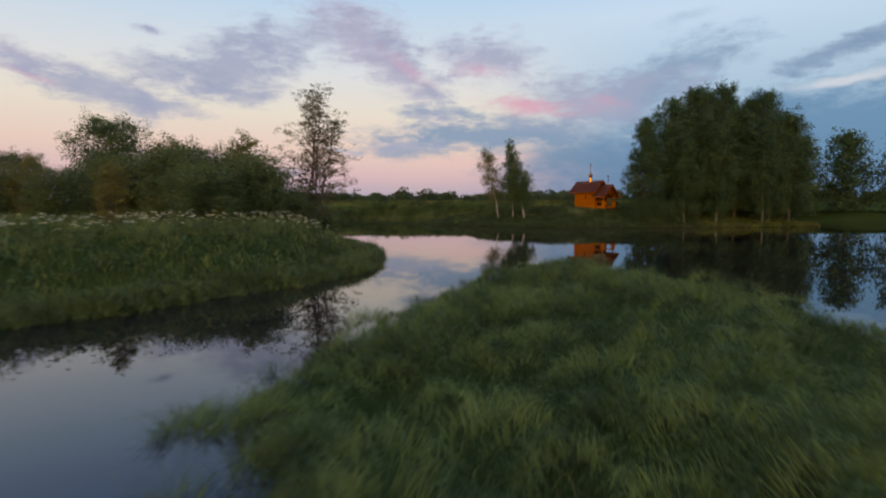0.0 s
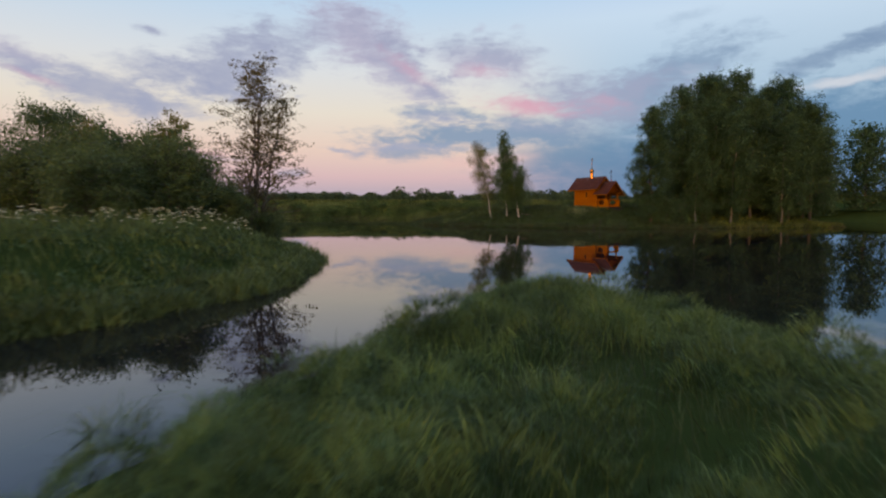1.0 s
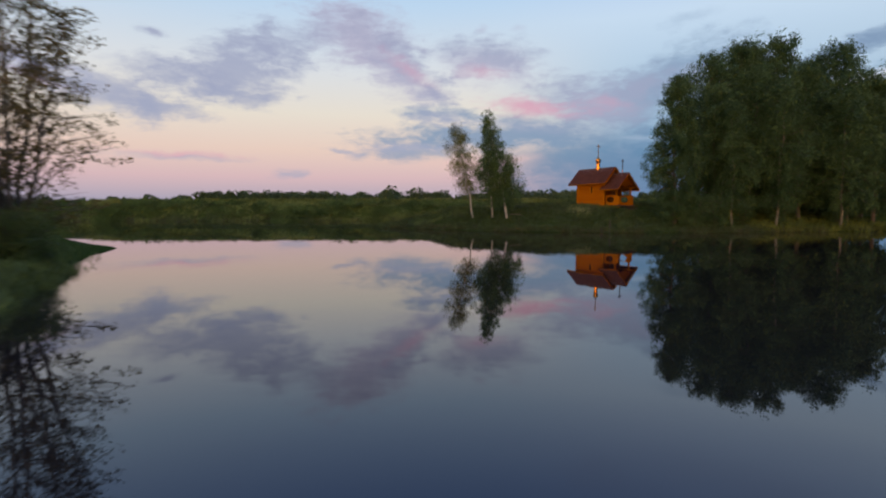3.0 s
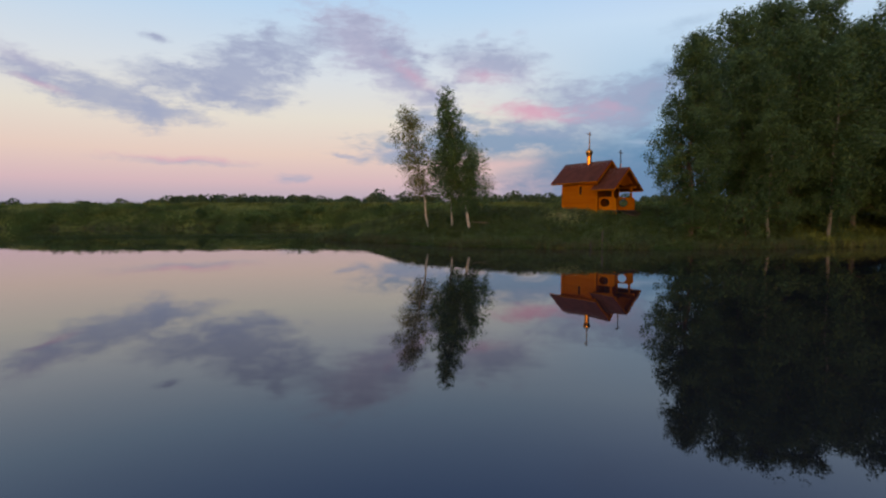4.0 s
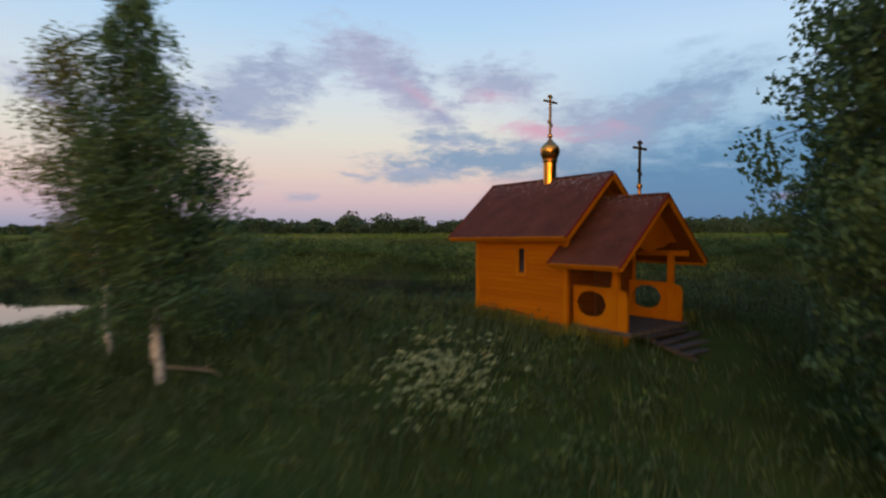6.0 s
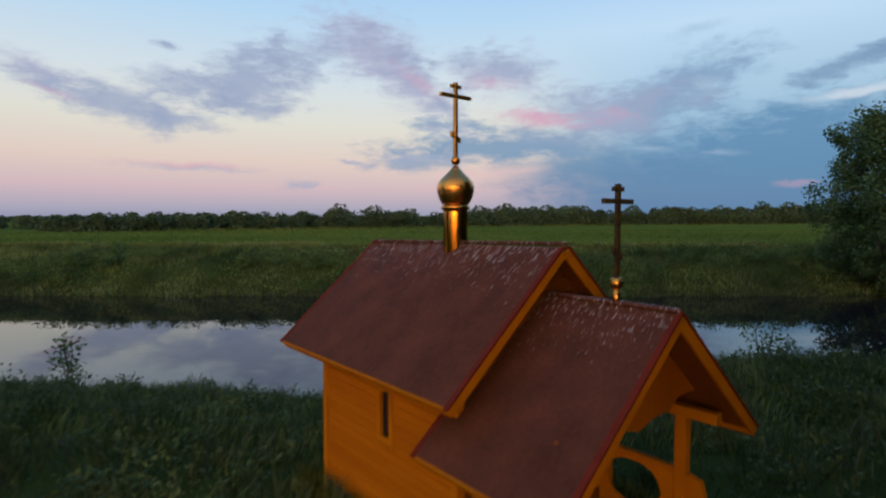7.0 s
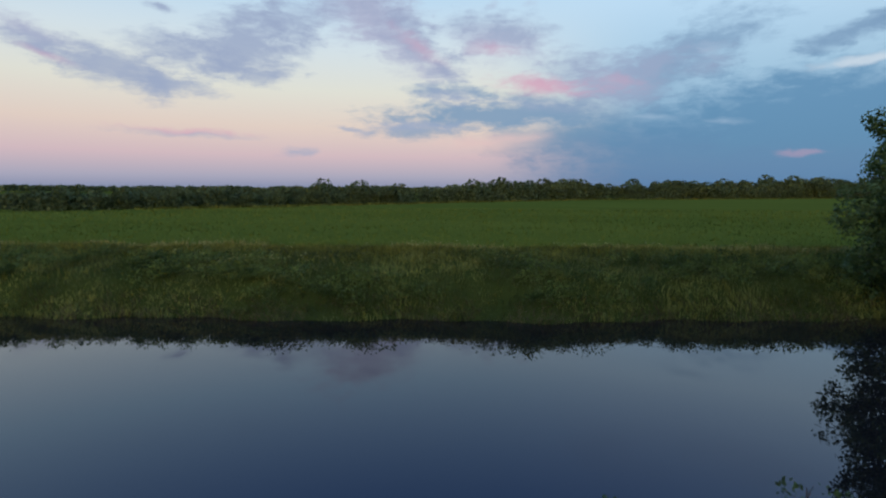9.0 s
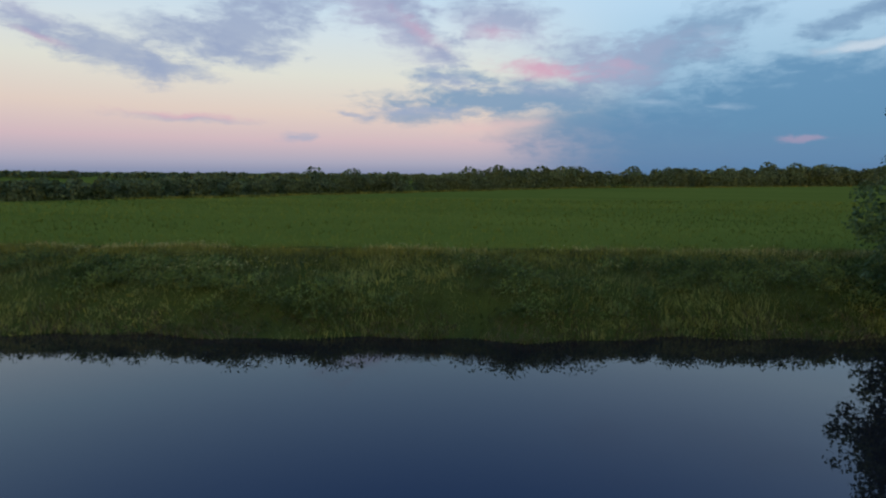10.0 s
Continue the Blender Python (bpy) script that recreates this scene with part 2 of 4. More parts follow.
crop_on_ground(M_SOIL)
M_GRASS = material("sedge_blades", (0.046, 0.078, 0.019), (0.160, 0.228, 0.054), 0.9, 0.65, span=0.15, spread=0.32, translucent=0.25, island=True, spec=0.3)
M_BANKGRASS = material("bank_grass_blades", (0.026, 0.044, 0.013), (0.075, 0.101, 0.030), 0.6, 0.65, spread=0.45, translucent=0.2, island=True, spec=0.3)
M_FIELD = material("field_crop_blades", (0.070, 0.108, 0.018), (0.128, 0.172, 0.031), 0.05, 0.7, span=0.15, spread=0.16, translucent=0.2, island=True, spec=0.1, stretch=(0.25, 1, 1))
M_STRAW = material("pale_dry_grass", (0.20, 0.21, 0.07), (0.30, 0.29, 0.12), 0.4, 0.7, spread=0.4, translucent=0.2, island=True, spec=0.1)
M_STRAW2 = material("yellow_green_grass", (0.10, 0.12, 0.022), (0.19, 0.19, 0.040), 0.8, 0.7, spread=0.4, translucent=0.2, island=True, spec=0.1)
M_MEADOW = material("meadow_grass_blades", (0.058, 0.084, 0.019), (0.165, 0.208, 0.046), 0.7, 0.65, spread=0.3, translucent=0.2, island=True, spec=0.3)
M_HERB = material("herb_leaves", (0.036, 0.066, 0.017), (0.092, 0.138, 0.038), 0.6, 0.7, spread=0.25, translucent=0.2, island=True, spec=0.3)
M_REED = material("dry_reed_blades", (0.050, 0.046, 0.020), (0.095, 0.082, 0.036), 0.8, 0.7, spread=0.4, island=True, spec=0.2)
M_LEAF = material("grove_leaves", (0.032, 0.068, 0.025), (0.084, 0.142, 0.051), 0.35, 0.65, span=0.18, spread=0.18, translucent=0.2, island=True, spec=0.2)
M_BIRCHLEAF = material("birch_leaves", (0.044, 0.088, 0.026), (0.108, 0.168, 0.046), 0.5, 0.6, spread=0.4, translucent=0.3, island=True, spec=0.3)
M_THICKET = material("thicket_leaves", (0.042, 0.074, 0.020), (0.120, 0.165, 0.044), 0.35, 0.6, span=0.18, spread=0.28, translucent=0.2, island=True, spec=0.3)
# yellow end of the tone paints warm evening light in the thin birch's crown
M_LITBIRCHLEAF = material("warm_lit_birch_leaves", (0.050, 0.080, 0.020), (0.215, 0.190, 0.038), 0.5, 0.6, spread=0.4, translucent=0.3, island=True, spec=0.3)
M_FARBANK = material("far_bank_blades", (0.042, 0.066, 0.018), (0.190, 0.220, 0.056), 0.16, 0.7, span=0.10, spread=0.34, translucent=0.2, island=True, spec=0.2)
M_FARHERB = material("far_bank_leaves", (0.036, 0.070, 0.018), (0.125, 0.185, 0.046), 0.35, 0.7, span=0.14, spread=0.25, translucent=0.2, island=True, spec=0.2)
M_CREAM = material("faded_umbel_flowers", (0.26, 0.30, 0.09), (0.42, 0.42, 0.17), 2.0, 0.8, spread=0.35, island=True)
M_OLIVE = material("olive_grass", (0.074, 0.098, 0.018), (0.165, 0.186, 0.040), 0.25, 0.7, span=0.16, spread=0.3, translucent=0.2, island=True, spec=0.1)
# the warm light on the thicket is put into these leaves as yellow
M_LITLEAF = material("warm_lit_leaves", (0.10, 0.10, 0.02), (0.20, 0.17, 0.03), 0.5, 0.6, spread=0.35, translucent=0.3, island=True, spec=0.3)
M_BROWNLEAF = material("alder_leaves", (0.075, 0.070, 0.022), (0.15, 0.105, 0.035), 0.5, 0.6, spread=0.4, translucent=0.3, island=True, spec=0.3)
M_FARLEAF = material("far_wood_leaves", (0.042, 0.070, 0.032), (0.086, 0.124, 0.058), 0.11, 0.8, spread=0.35, island=True, spec=0.1)
M_BARK = material("dark_bark", (0.06, 0.05, 0.04), (0.12, 0.10, 0.08), 3.0, 0.9, bump=0.5, stretch=(1, 1, 0.3))
M_BIRCHBARK = material("birch_bark", (0.20, 0.18, 0.15), (0.62, 0.58, 0.50), 2.2, 0.8, bump=0.3, fine=9.0, stretch=(1, 1, 2.5))
M_GREYBARK = material("grey_birch_bark", (0.09, 0.08, 0.065), (0.24, 0.22, 0.18), 2.2, 0.85, bump=0.3, fine=9.0, stretch=(1, 1, 2.5))
M_FLOWER = material("umbel_flowers", (0.40, 0.42, 0.22), (0.62, 0.60, 0.38), 5.0, 0.8, spread=0.2, island=True)
M_ORANGE = material("orange_stained_boards", (0.33, 0.092, 0.0008), (0.41, 0.128, 0.001), 1.2, 0.8, spec=0.06, bump=0.15, fine=25.0, spread=0.06, stretch=(0.3, 1, 3))
M_TRIM = material("orange_trim", (0.34, 0.108, 0.001), (0.42, 0.145, 0.0015), 2.0, 0.8, spec=0.06, spread=0.05)
# orange boards darkened: shade under eaves and porch is put into this colour
M_SHADEDBOARD = material("shaded_orange_boards", (0.12, 0.037, 0.005), (0.18, 0.058, 0.008), 2.0, 0.7, spec=0.1, spread=0.1)
# wall orange taken darker, with the shade on the porch gable put in
M_SHADEDGABLE = material("shaded_gable_boards", (0.25, 0.068, 0.002), (0.33, 0.098, 0.003), 1.6, 0.8, spec=0.06, bump=0.15, fine=25.0, stretch=(1, 6, 0.4))
M_DARKWOOD = material("dark_stained_wood", (0.09, 0.03, 0.012), (0.14, 0.05, 0.02), 3.0, 0.6, spread=0.1)
M_GLASSDARK = material("dark_window_glass", (0.012, 0.012, 0.014), (0.02, 0.02, 0.024), 2.0, 0.08)
M_GOLD = material("gilded_metal", (0.50, 0.20, 0.035), (0.66, 0.29, 0.05), 7.0, 0.11, metal=1.0)
M_DOME = material("gilded_dome_sheet", (0.52, 0.23, 0.05), (0.70, 0.34, 0.075), 5.0, 0.27, metal=1.0, bump=0.04, fine=6.0)
M_BRONZE = material("dark_gilded_cross", (0.32, 0.16, 0.03), (0.44, 0.22, 0.04), 6.0, 0.35, metal=0.9)
M_OLDWOOD = material("old_wooden_cross", (0.016, 0.011, 0.006), (0.075, 0.050, 0.016), 9.0, 0.8, spec=0.15)
M_OLDBRANCH = material("bare_branch_bark", (0.16, 0.12, 0.08), (0.28, 0.22, 0.16), 4.0, 0.9)
M_FLASHING = material("red_verge_flashing", (0.10, 0.015, 0.008), (0.145, 0.022, 0.011), 4.0, 0.85, spread=0.05, spec=0.08)
M_PLANK = material("weathered_planks", (0.04, 0.034, 0.03), (0.11, 0.098, 0.086), 3.0, 1.0, spec=0.05, bump=0.3, spread=0.3, stretch=(1, 4, 1))


def roof_material():
    m = material("red_brown_roofing", (0.058, 0.021, 0.011), (0.112, 0.037, 0.019), 1.5, 0.85, bump=0.5, fine=14.0, spec=0.12)
    n, l = m.node_tree.nodes, m.node_tree.links
    bsdf = n["Principled BSDF"]
    base = bsdf.inputs["Base Color"].links[0].from_socket
    co = n.new("ShaderNodeTexCoord")
    mp = n.new("ShaderNodeMapping")
    mp.inputs["Scale"].default_value = (40.0, 6.5, 6.5)
    l.new(co.outputs["Object"], mp.inputs[0])
    streak = n.new("ShaderNodeTexNoise")
    l.new(mp.outputs[0], streak.inputs["Vector"])
    streak.inputs["Scale"].default_value, streak.inputs["Detail"].default_value = 1.0, 3.0
    sepv = n.new("ShaderNodeSeparateXYZ")
    l.new(co.outputs["Object"], sepv.inputs[0])
    high = n.new("ShaderNodeMapRange")
    l.new(sepv.outputs[1], high.inputs[0])
    high.inputs[1].default_value, high.inputs[2].default_value = 1.9, 0.1
    high.inputs[3].default_value, high.inputs[4].default_value = -0.14, 0.075
    add = n.new("ShaderNodeMath")
    l.new(streak.outputs["Fac"], add.inputs[0])
    l.new(high.outputs[0], add.inputs[1])
    cut = n.new("ShaderNodeMapRange")
    l.new(add.outputs[0], cut.inputs[0])
    cut.inputs[1].default_value, cut.inputs[2].default_value = 0.625, 0.74
    mix = n.new("ShaderNodeMix")
    mix.data_type = "RGBA"
    l.new(cut.outputs[0], mix.inputs[0])
    l.new(base, mix.inputs[6])
    mix.inputs[7].default_value = (0.32, 0.27, 0.25, 1)
    l.new(mix.outputs[2], bsdf.inputs["Base Color"])
    return m


M_ROOF = roof_material()


def water_material():
    m = material("still_dark_water", (0.0075, 0.0075, 0.0085), (0.009, 0.009, 0.010), 0.02, 0.012)
    n, l = m.node_tree.nodes, m.node_tree.links
    bsdf = n["Principled BSDF"]
    bsdf.inputs["IOR"].default_value = 1.52
    bsdf.inputs["Specular Tint"].default_value = (0.63, 0.70, 0.98, 1)
    co = n.new("ShaderNodeTexCoord")
    t = n.new("ShaderNodeTexNoise")
    l.new(co.outputs["Object"], t.inputs["Vector"])
    t.inputs["Scale"].default_value, t.inputs["Detail"].default_value = 0.7, 3.0
    b = n.new("ShaderNodeBump")
    b.inputs["Strength"].default_value, b.inputs["Distance"].default_value = 0.06, 0.03
    l.new(t.outputs["Fac"], b.inputs["Height"])
    l.new(b.outputs[0], bsdf.inputs["Normal"])
    return m


M_WATER = water_material()


# ---- mesh helpers ----
def mesh_object(name, verts, faces, mat, parent=None, label=""):
    me = bpy.data.meshes.new(name)
    me.from_pydata([tuple(v) for v in verts], [], faces)
    me.materials.append(mat)
    ob = new(name, me)
    if parent:
        ob.parent = parent
    if label:
        tagged(ob, label)
    return ob


def fast_mesh(name, co, corner, sizes, mat, smooth=False):
    """A large mesh from flat arrays: corners of the faces and the size of each."""
    me = bpy.data.meshes.new(name)
    me.vertices.add(len(co))
    me.vertices.foreach_set("co", np.ascontiguousarray(co, np.float32).ravel())
    me.loops.add(len(corner))
    me.loops.foreach_set("vertex_index", np.ascontiguousarray(corner, np.int32))
    me.polygons.add(len(sizes))
    start = np.concatenate([[0], np.cumsum(sizes)[:-1]]).astype(np.int32)
    me.polygons.foreach_set("loop_start", start)
    if smooth:
        me.polygons.foreach_set("use_smooth", np.ones(len(sizes), bool))
    me.update(calc_edges=True)
    me.materials.append(mat)
    return me


def part(name, bm, mat, parent, label=""):
    me = bpy.data.meshes.new(name)
    bm.to_mesh(me)
    bm.free()
    me.materials.append(mat)
    ob = new(name, me)
    ob.parent = parent
    if label:
        tagged(ob, label)
    return ob


def box_bm(x0, x1, y0, y1, z0, z1, bevel=0.0, bm=None):
    bm = bm or bmesh.new()
    vs = bmesh.ops.create_cube(bm, size=1.0)["verts"]
    for v in vs:
        v.co = Vector((x0 + (v.co.x + 0.5) * (x1 - x0), y0 + (v.co.y + 0.5) * (y1 - y0), z0 + (v.co.z + 0.5) * (z1 - z0)))
    if bevel:
        es = list({e for v in vs for e in v.link_edges})
        bmesh.ops.bevel(bm, geom=es, offset=bevel, segments=1, affect="EDGES")
    return bm


def lathe_bm(profile, n=24):
    bm = bmesh.new()
    rings = []
    for r, z in profile:
        rings.append([bm.verts.new((r * math.cos(2 * math.pi * i / n), r * math.sin(2 * math.pi * i / n), z)) for i in range(n)])
    for a, b in zip(rings, rings[1:]):
        for i in range(n):
            f = bm.faces.new((a[i], a[(i + 1) % n], b[(i + 1) % n], b[i]))
            f.smooth = True
    bm.faces.new(list(reversed(rings[0])))
    bm.faces.new(rings[-1])
    return bm


def prism_bm(outline, y0, y1, holes=()):
    """A plate in the x-z plane, from y0 to y1 thick, with openings cut right through it."""
    bm = bmesh.new()
    edges = []
    for ring in (outline, *holes):
        vs = [bm.verts.new((x, y0, z)) for x, z in ring]
        edges += [bm.edges.new((vs[i], vs[(i + 1) % len(vs)])) for i in range(len(vs))]
    geo = bmesh.ops.triangle_fill(bm, use_beauty=True, use_dissolve=False, edges=edges)
    faces = [f for f in geo["geom"] if isinstance(f, bmesh.types.BMFace)]
    ext = bmesh.ops.extrude_face_region(bm, geom=faces)
    for v in ext["geom"]:
        if isinstance(v, bmesh.types.BMVert):
            v.co.y = y1
    bmesh.ops.recalc_face_normals(bm, faces=bm.faces[:])
    return bm


rng = np.random.default_rng(11)


def vnoise(x, y, scale, seed=0):
    """Smooth value noise, 0 to 1."""
    table = np.random.default_rng(seed).random((256, 256))
    u, v = np.asarray(x) / scale + 1000.0, np.asarray(y) / scale + 1000.0
    i, j = np.floor(u).astype(int), np.floor(v).astype(int)
    fu, fv = u - i, v - j
    fu, fv = fu * fu * (3 - 2 * fu), fv * fv * (3 - 2 * fv)
    g = lambda a, b: table[a & 255, b & 255]
    return (g(i, j) * (1 - fu) + g(i + 1, j) * fu) * (1 - fv) + (g(i, j + 1) * (1 - fu) + g(i + 1, j + 1) * fu) * fv


# ---- the lie of the land: shores as outlines, heights from the way to the shore ----
ISLAND = [(-0.9, -14), (-1.2, 4.0), (-1.9, 6.0), (-2.3, 8.2), (-2.3, 9.6), (-1.8, 11.4), (-1.0, 13.8), (0.1, 16.2), (0.8, 17.8), (1.8, 19.4), (2.7, 20.6), (3.1, 22.6), (3.7, 24.4), (4.6, 25.4),
          (5.9, 25.2), (7.0, 24.2), (7.8, 22.0), (8.2, 19.6), (8.8, 16.5), (9.5, 12.6), (11.5, 6), (17, -2), (20, -14)]
LEFT_BANK = [(-11.4, -14), (-11.6, 5), (-10.9, 12.2), (-8.7, 14.4), (-6.7, 17.4), (-4.7, 21.0), (-3.4, 25.5), (-3.35, 29.5), (-3.9, 33.4),
             (-5.6, 38), (-8.2, 43), (-10.4, 47.5), (-14, 56), (-24, 64), (-40, 76), (-60, 84), (-120, 92), (-300, 96), (-300, -14)]
PENINSULA = [(-3.2, 95), (-1.6, 91.4), (2.4, 87.0), (6.2, 83.6), (11.1, 79.6), (15, 77.6), (18.6, 76.2), (24.8, 75.6), (32, 75.8), (44, 78.5), (53, 80), (57.6, 83.2),
             (59, 87), (56, 94), (50, 101), (43, 105.0), (36, 105.0), (32, 104.2), (26, 102.2), (19, 101.4), (12, 102.0), (4, 102.8), (-1, 101.6), (-3.6, 98)]
SPIT = [(-2.4, 98.6), (-9, 98.4), (-16, 97.6), (-24, 96.6), (-34, 96.0), (-34, 97.0), (-24, 97.9), (-16, 99.1), (-9, 100.1), (-2.4, 101.2)]
RIGHT_BANK = [(66, 138), (70, 122), (78, 108), (90, 96), (120, 80), (300, 60), (300, 138)]


def inside_depth(poly, x, y):
    """How far a place lies inside an outline; negative outside."""
    p = np.array(poly, float)
    q = np.roll(p, -1, axis=0)
    best = np.full(x.shape, 1e9)
    odd = np.zeros(x.shape, bool)
    for (x0, y0), (x1, y1) in zip(p, q):
        ex, ey = x1 - x0, y1 - y0
        k = np.clip(((x - x0) * ex + (y - y0) * ey) / (ex * ex + ey * ey), 0, 1)
        best = np.minimum(best, np.hypot(x - x0 - k * ex, y - y0 - k * ey))
        cross = ((y0 > y) != (y1 > y))
        with np.errstate(divide="ignore", invalid="ignore"):
            odd ^= cross & (x < (x1 - x0) * (y - y0) / (y1 - y0 if y1 != y0 else 1e-9) + x0)
    return np.where(odd, best, -best)


def shore_far(x):
    return 132.2 + 0.4 * np.sin(x * 0.31) + 0.3 * np.sin(x * 0.83 + 1) + np.clip(x - 35, 0, 60) * 0.07 - np.clip(-x - 20, 0, 200) * 0.05


def land_height(x, y):
    x, y = np.asarray(x, float), np.asarray(y, float)
    jit = (vnoise(x, y, 2.2, 3) - 0.5) * 1.0 + (vnoise(x, y, 0.8, 4) - 0.5) * 0.4
    bumps = (vnoise(x, y, 5.0, 5) - 0.5) * 0.3 + (vnoise(x, y, 1.3, 6) - 0.5) * 0.16
    s = lambda d, w: np.clip(d / w, 0, 1) ** 2 * (3 - 2 * np.clip(d / w, 0, 1))
    z = np.full(x.shape, -0.9)

    def raise_to(d, top, width, lip=0.12):
        d = d + jit * 0.6
        return np.where(d > -1.5, np.clip(d * 0.55, -0.9, lip) + top * s(d, width) + bumps * s(d, 2.0), -0.9)

    z = np.maximum(z, raise_to(inside_depth(ISLAND, x, y), 0.22, 4.0, 0.08))
    z = np.maximum(z, raise_to(inside_depth(LEFT_BANK, x, y), 1.5, 5.4))
    dp = inside_depth(PENINSULA, x, y) - 0.45
    z = np.maximum(z, raise_to(dp, 2.55, np.interp(y, [88, 97], [11.5, 7.4]) + 3.5 * np.clip((9 - x) / 6, 0, 1)))
    z = np.maximum(z, raise_to(inside_depth(SPIT, x, y), 0.02, 1.0, 0.06))
    z = np.maximum(z, raise_to(inside_depth(RIGHT_BANK, x, y), 2.0, 9.0))
    df = y - shore_far(x)
    z = np.maximum(z, raise_to(df, 2.2, 5.4) + 1.8 * s(df, 14.0))
    z = np.maximum(z, raise_to(-6.0 - y, 1.2, 8.0))
    return z


def axis(lo, hi, step, far):
    out, s = [], step
    a = hi
    while a < far:
        s *= 1.22
        a += s
        out.append(a)
    neg, s, a = [], step, lo
    while a > -far:
        s *= 1.22
        a -= s
        neg.append(a)
    return np.array(neg[::-1] + list(np.arange(lo, hi + step / 2, step)) + out)


gx, gy = axis(-46, 72, 0.8, 3800), axis(-12, 150, 0.8, 3800)
GX, GY = np.meshgrid(gx, gy)
GZ = land_height(GX.ravel(), GY.ravel())
nx, ny = len(gx), len(gy)
ii = np.arange(nx * ny).reshape(ny, nx)
quads = np.stack([ii[:-1, :-1], ii[:-1, 1:], ii[1:, 1:], ii[1:, :-1]], -1).reshape(-1, 4)
ground = new("ground", fast_mesh("ground", np.stack([GX.ravel(), GY.ravel(), GZ], 1), quads.ravel(), np.full(len(quads), 4), M_SOIL, True))
tagged(ground, "dark green meadow ground with raised grassy river banks", "ground", kind="structure")
water = mesh_object("water", [(-600, -300, 0), (600, -300, 0), (600, 300, 0), (-600, 300, 0)], [(0, 1, 2, 3)], M_WATER)
tagged(water, "still dark river water mirroring the evening sky", "water", kind="structure")


# ---- grasses ----
def blades(name, x, y, height, width, lean, mat, label, sink=0.03, category="grass", swirl=3.0, seed=1, turn=None, arch=False):
    """Bent blades of two pieces, or three where they arch over, rooted at x, y."""
    r = np.random.default_rng(seed)
    n = len(x)
    z = np.maximum(land_height(x, y), -0.12) - sink
    if turn is None:
        turn = 2 * math.pi * vnoise(x, y, swirl, seed + 20) * 1.6 + r.normal(0, 0.7, n)
    side = r.uniform(0, 2 * math.pi, n)
    bend = np.abs(r.normal(lean, lean * 0.45, n)) * height
    dx, dy = np.cos(turn), np.sin(turn)
    sx, sy = np.cos(side) * width * 0.5, np.sin(side) * width * 0.5
    # the blade rises, arches over and hangs: the more it leans, the lower its tip
    fall = np.clip(bend / height, 0.1, 1.5)
    rings = ((0.0, 1.0), (0.42, 0.9), (0.76, 0.62), (1.0, 0.0)) if arch else ((0.0, 1.0), (0.6, 0.8), (1.0, 0.0))
    last = len(rings) - 1
    co = np.empty((n, 2 * last + 1, 3))
    for k, (f, wide) in enumerate(rings):
        up = height * ((1 + 0.62 * fall) * f - fall * f * f)
        px, py, pz = x + dx * bend * f ** 1.5, y + dy * bend * f ** 1.5, z + up
        if k == last:
            co[:, 2 * k] = np.stack([px, py, pz], 1)
        else:
            co[:, 2 * k] = np.stack([px - sx * wide, py - sy * wide, pz], 1)
            co[:, 2 * k + 1] = np.stack([px + sx * wide, py + sy * wide, pz], 1)
    base = (np.arange(n) * (2 * last + 1))[:, None]
    corner = (base + np.array([0, 1, 3, 2, 2, 3, 5, 4, 4, 5, 6] if arch else [0, 1, 3, 2, 2, 3, 4])).ravel()
    sizes = np.tile([4, 4, 3] if arch else [4, 3], n)
    ob = new(name, fast_mesh(name, co.reshape(-1, 3), corner, sizes, mat))
    return tagged(ob, label, category, kind="stuff")


def tussocks(name, cx, cy, per, spread, high, width, lean, mat, label, seed, mound=None, arch=False):
    """Mounds of blades that fall outwards from their middles."""
    r = np.random.default_rng(seed)
    k = np.repeat(np.arange(len(cx)), per)
    n = len(k)
    a, q = r.uniform(0, 2 * math.pi, n), r.random(n) ** 0.6
    x, y = cx[k] + np.cos(a) * q * spread[k], cy[k] + np.sin(a) * q * spread[k]
    h = high[k] * (1 - 0.45 * q * q) * r.uniform(0.5, 1.1, n)
    drift = 2.4 + 0.8 * np.sin(cx[k] * 0.5) + 0.6 * np.sin(cy[k] * 0.8)
    turn = np.where(r.random(n) < 0.72, a + r.normal(0, 0.55, n), drift + r.normal(0, 0.6, n))
    lift = 0.0 if mound is None else mound[k] * (1 - q * q)
    return blades(name, x, y, h, r.uniform(width[0], width[1], n), lean, mat, label, sink=0.03 - lift, seed=seed, turn=turn, arch=arch)


def herbs(name, x, y, high, wide, leaf, count, mat, label, seed):
    """Low leafy clumps of herbs."""
    r = np.random.default_rng(seed)
    n = len(x)
    k = np.repeat(np.arange(n), count)
    m = len(k)
    d = r.normal(0, 1, (m, 3))
    d /= np.linalg.norm(d, axis=1)[:, None]
    d[:, 2] = np.abs(d[:, 2])
    q = r.random(m) ** 0.4
    z = land_height(x, y)
    c = np.stack([x[k] + d[:, 0] * q * wide[k], y[k] + d[:, 1] * q * wide[k], z[k] + 0.05 + d[:, 2] * q * high[k]], 1)
    a = d + r.normal(0, 0.6, (m, 3))
    a /= np.linalg.norm(a, axis=1)[:, None]
    b = np.cross(a, r.normal(0, 1, (m, 3)))
    b /= np.linalg.norm(b, axis=1)[:, None] + 1e-9
    s = (leaf * r.uniform(0.6, 1.3, m))[:, None]
    co = np.stack([c - a * s * 0.7, c + b * s * 0.35, c + a * s * 0.7, c - b * s * 0.35], 1).reshape(-1, 3)
    ob = new(name, fast_mesh(name, co, np.arange(m * 4), np.full(m, 4), mat))
    return tagged(ob, label, "herbs", kind="stuff")


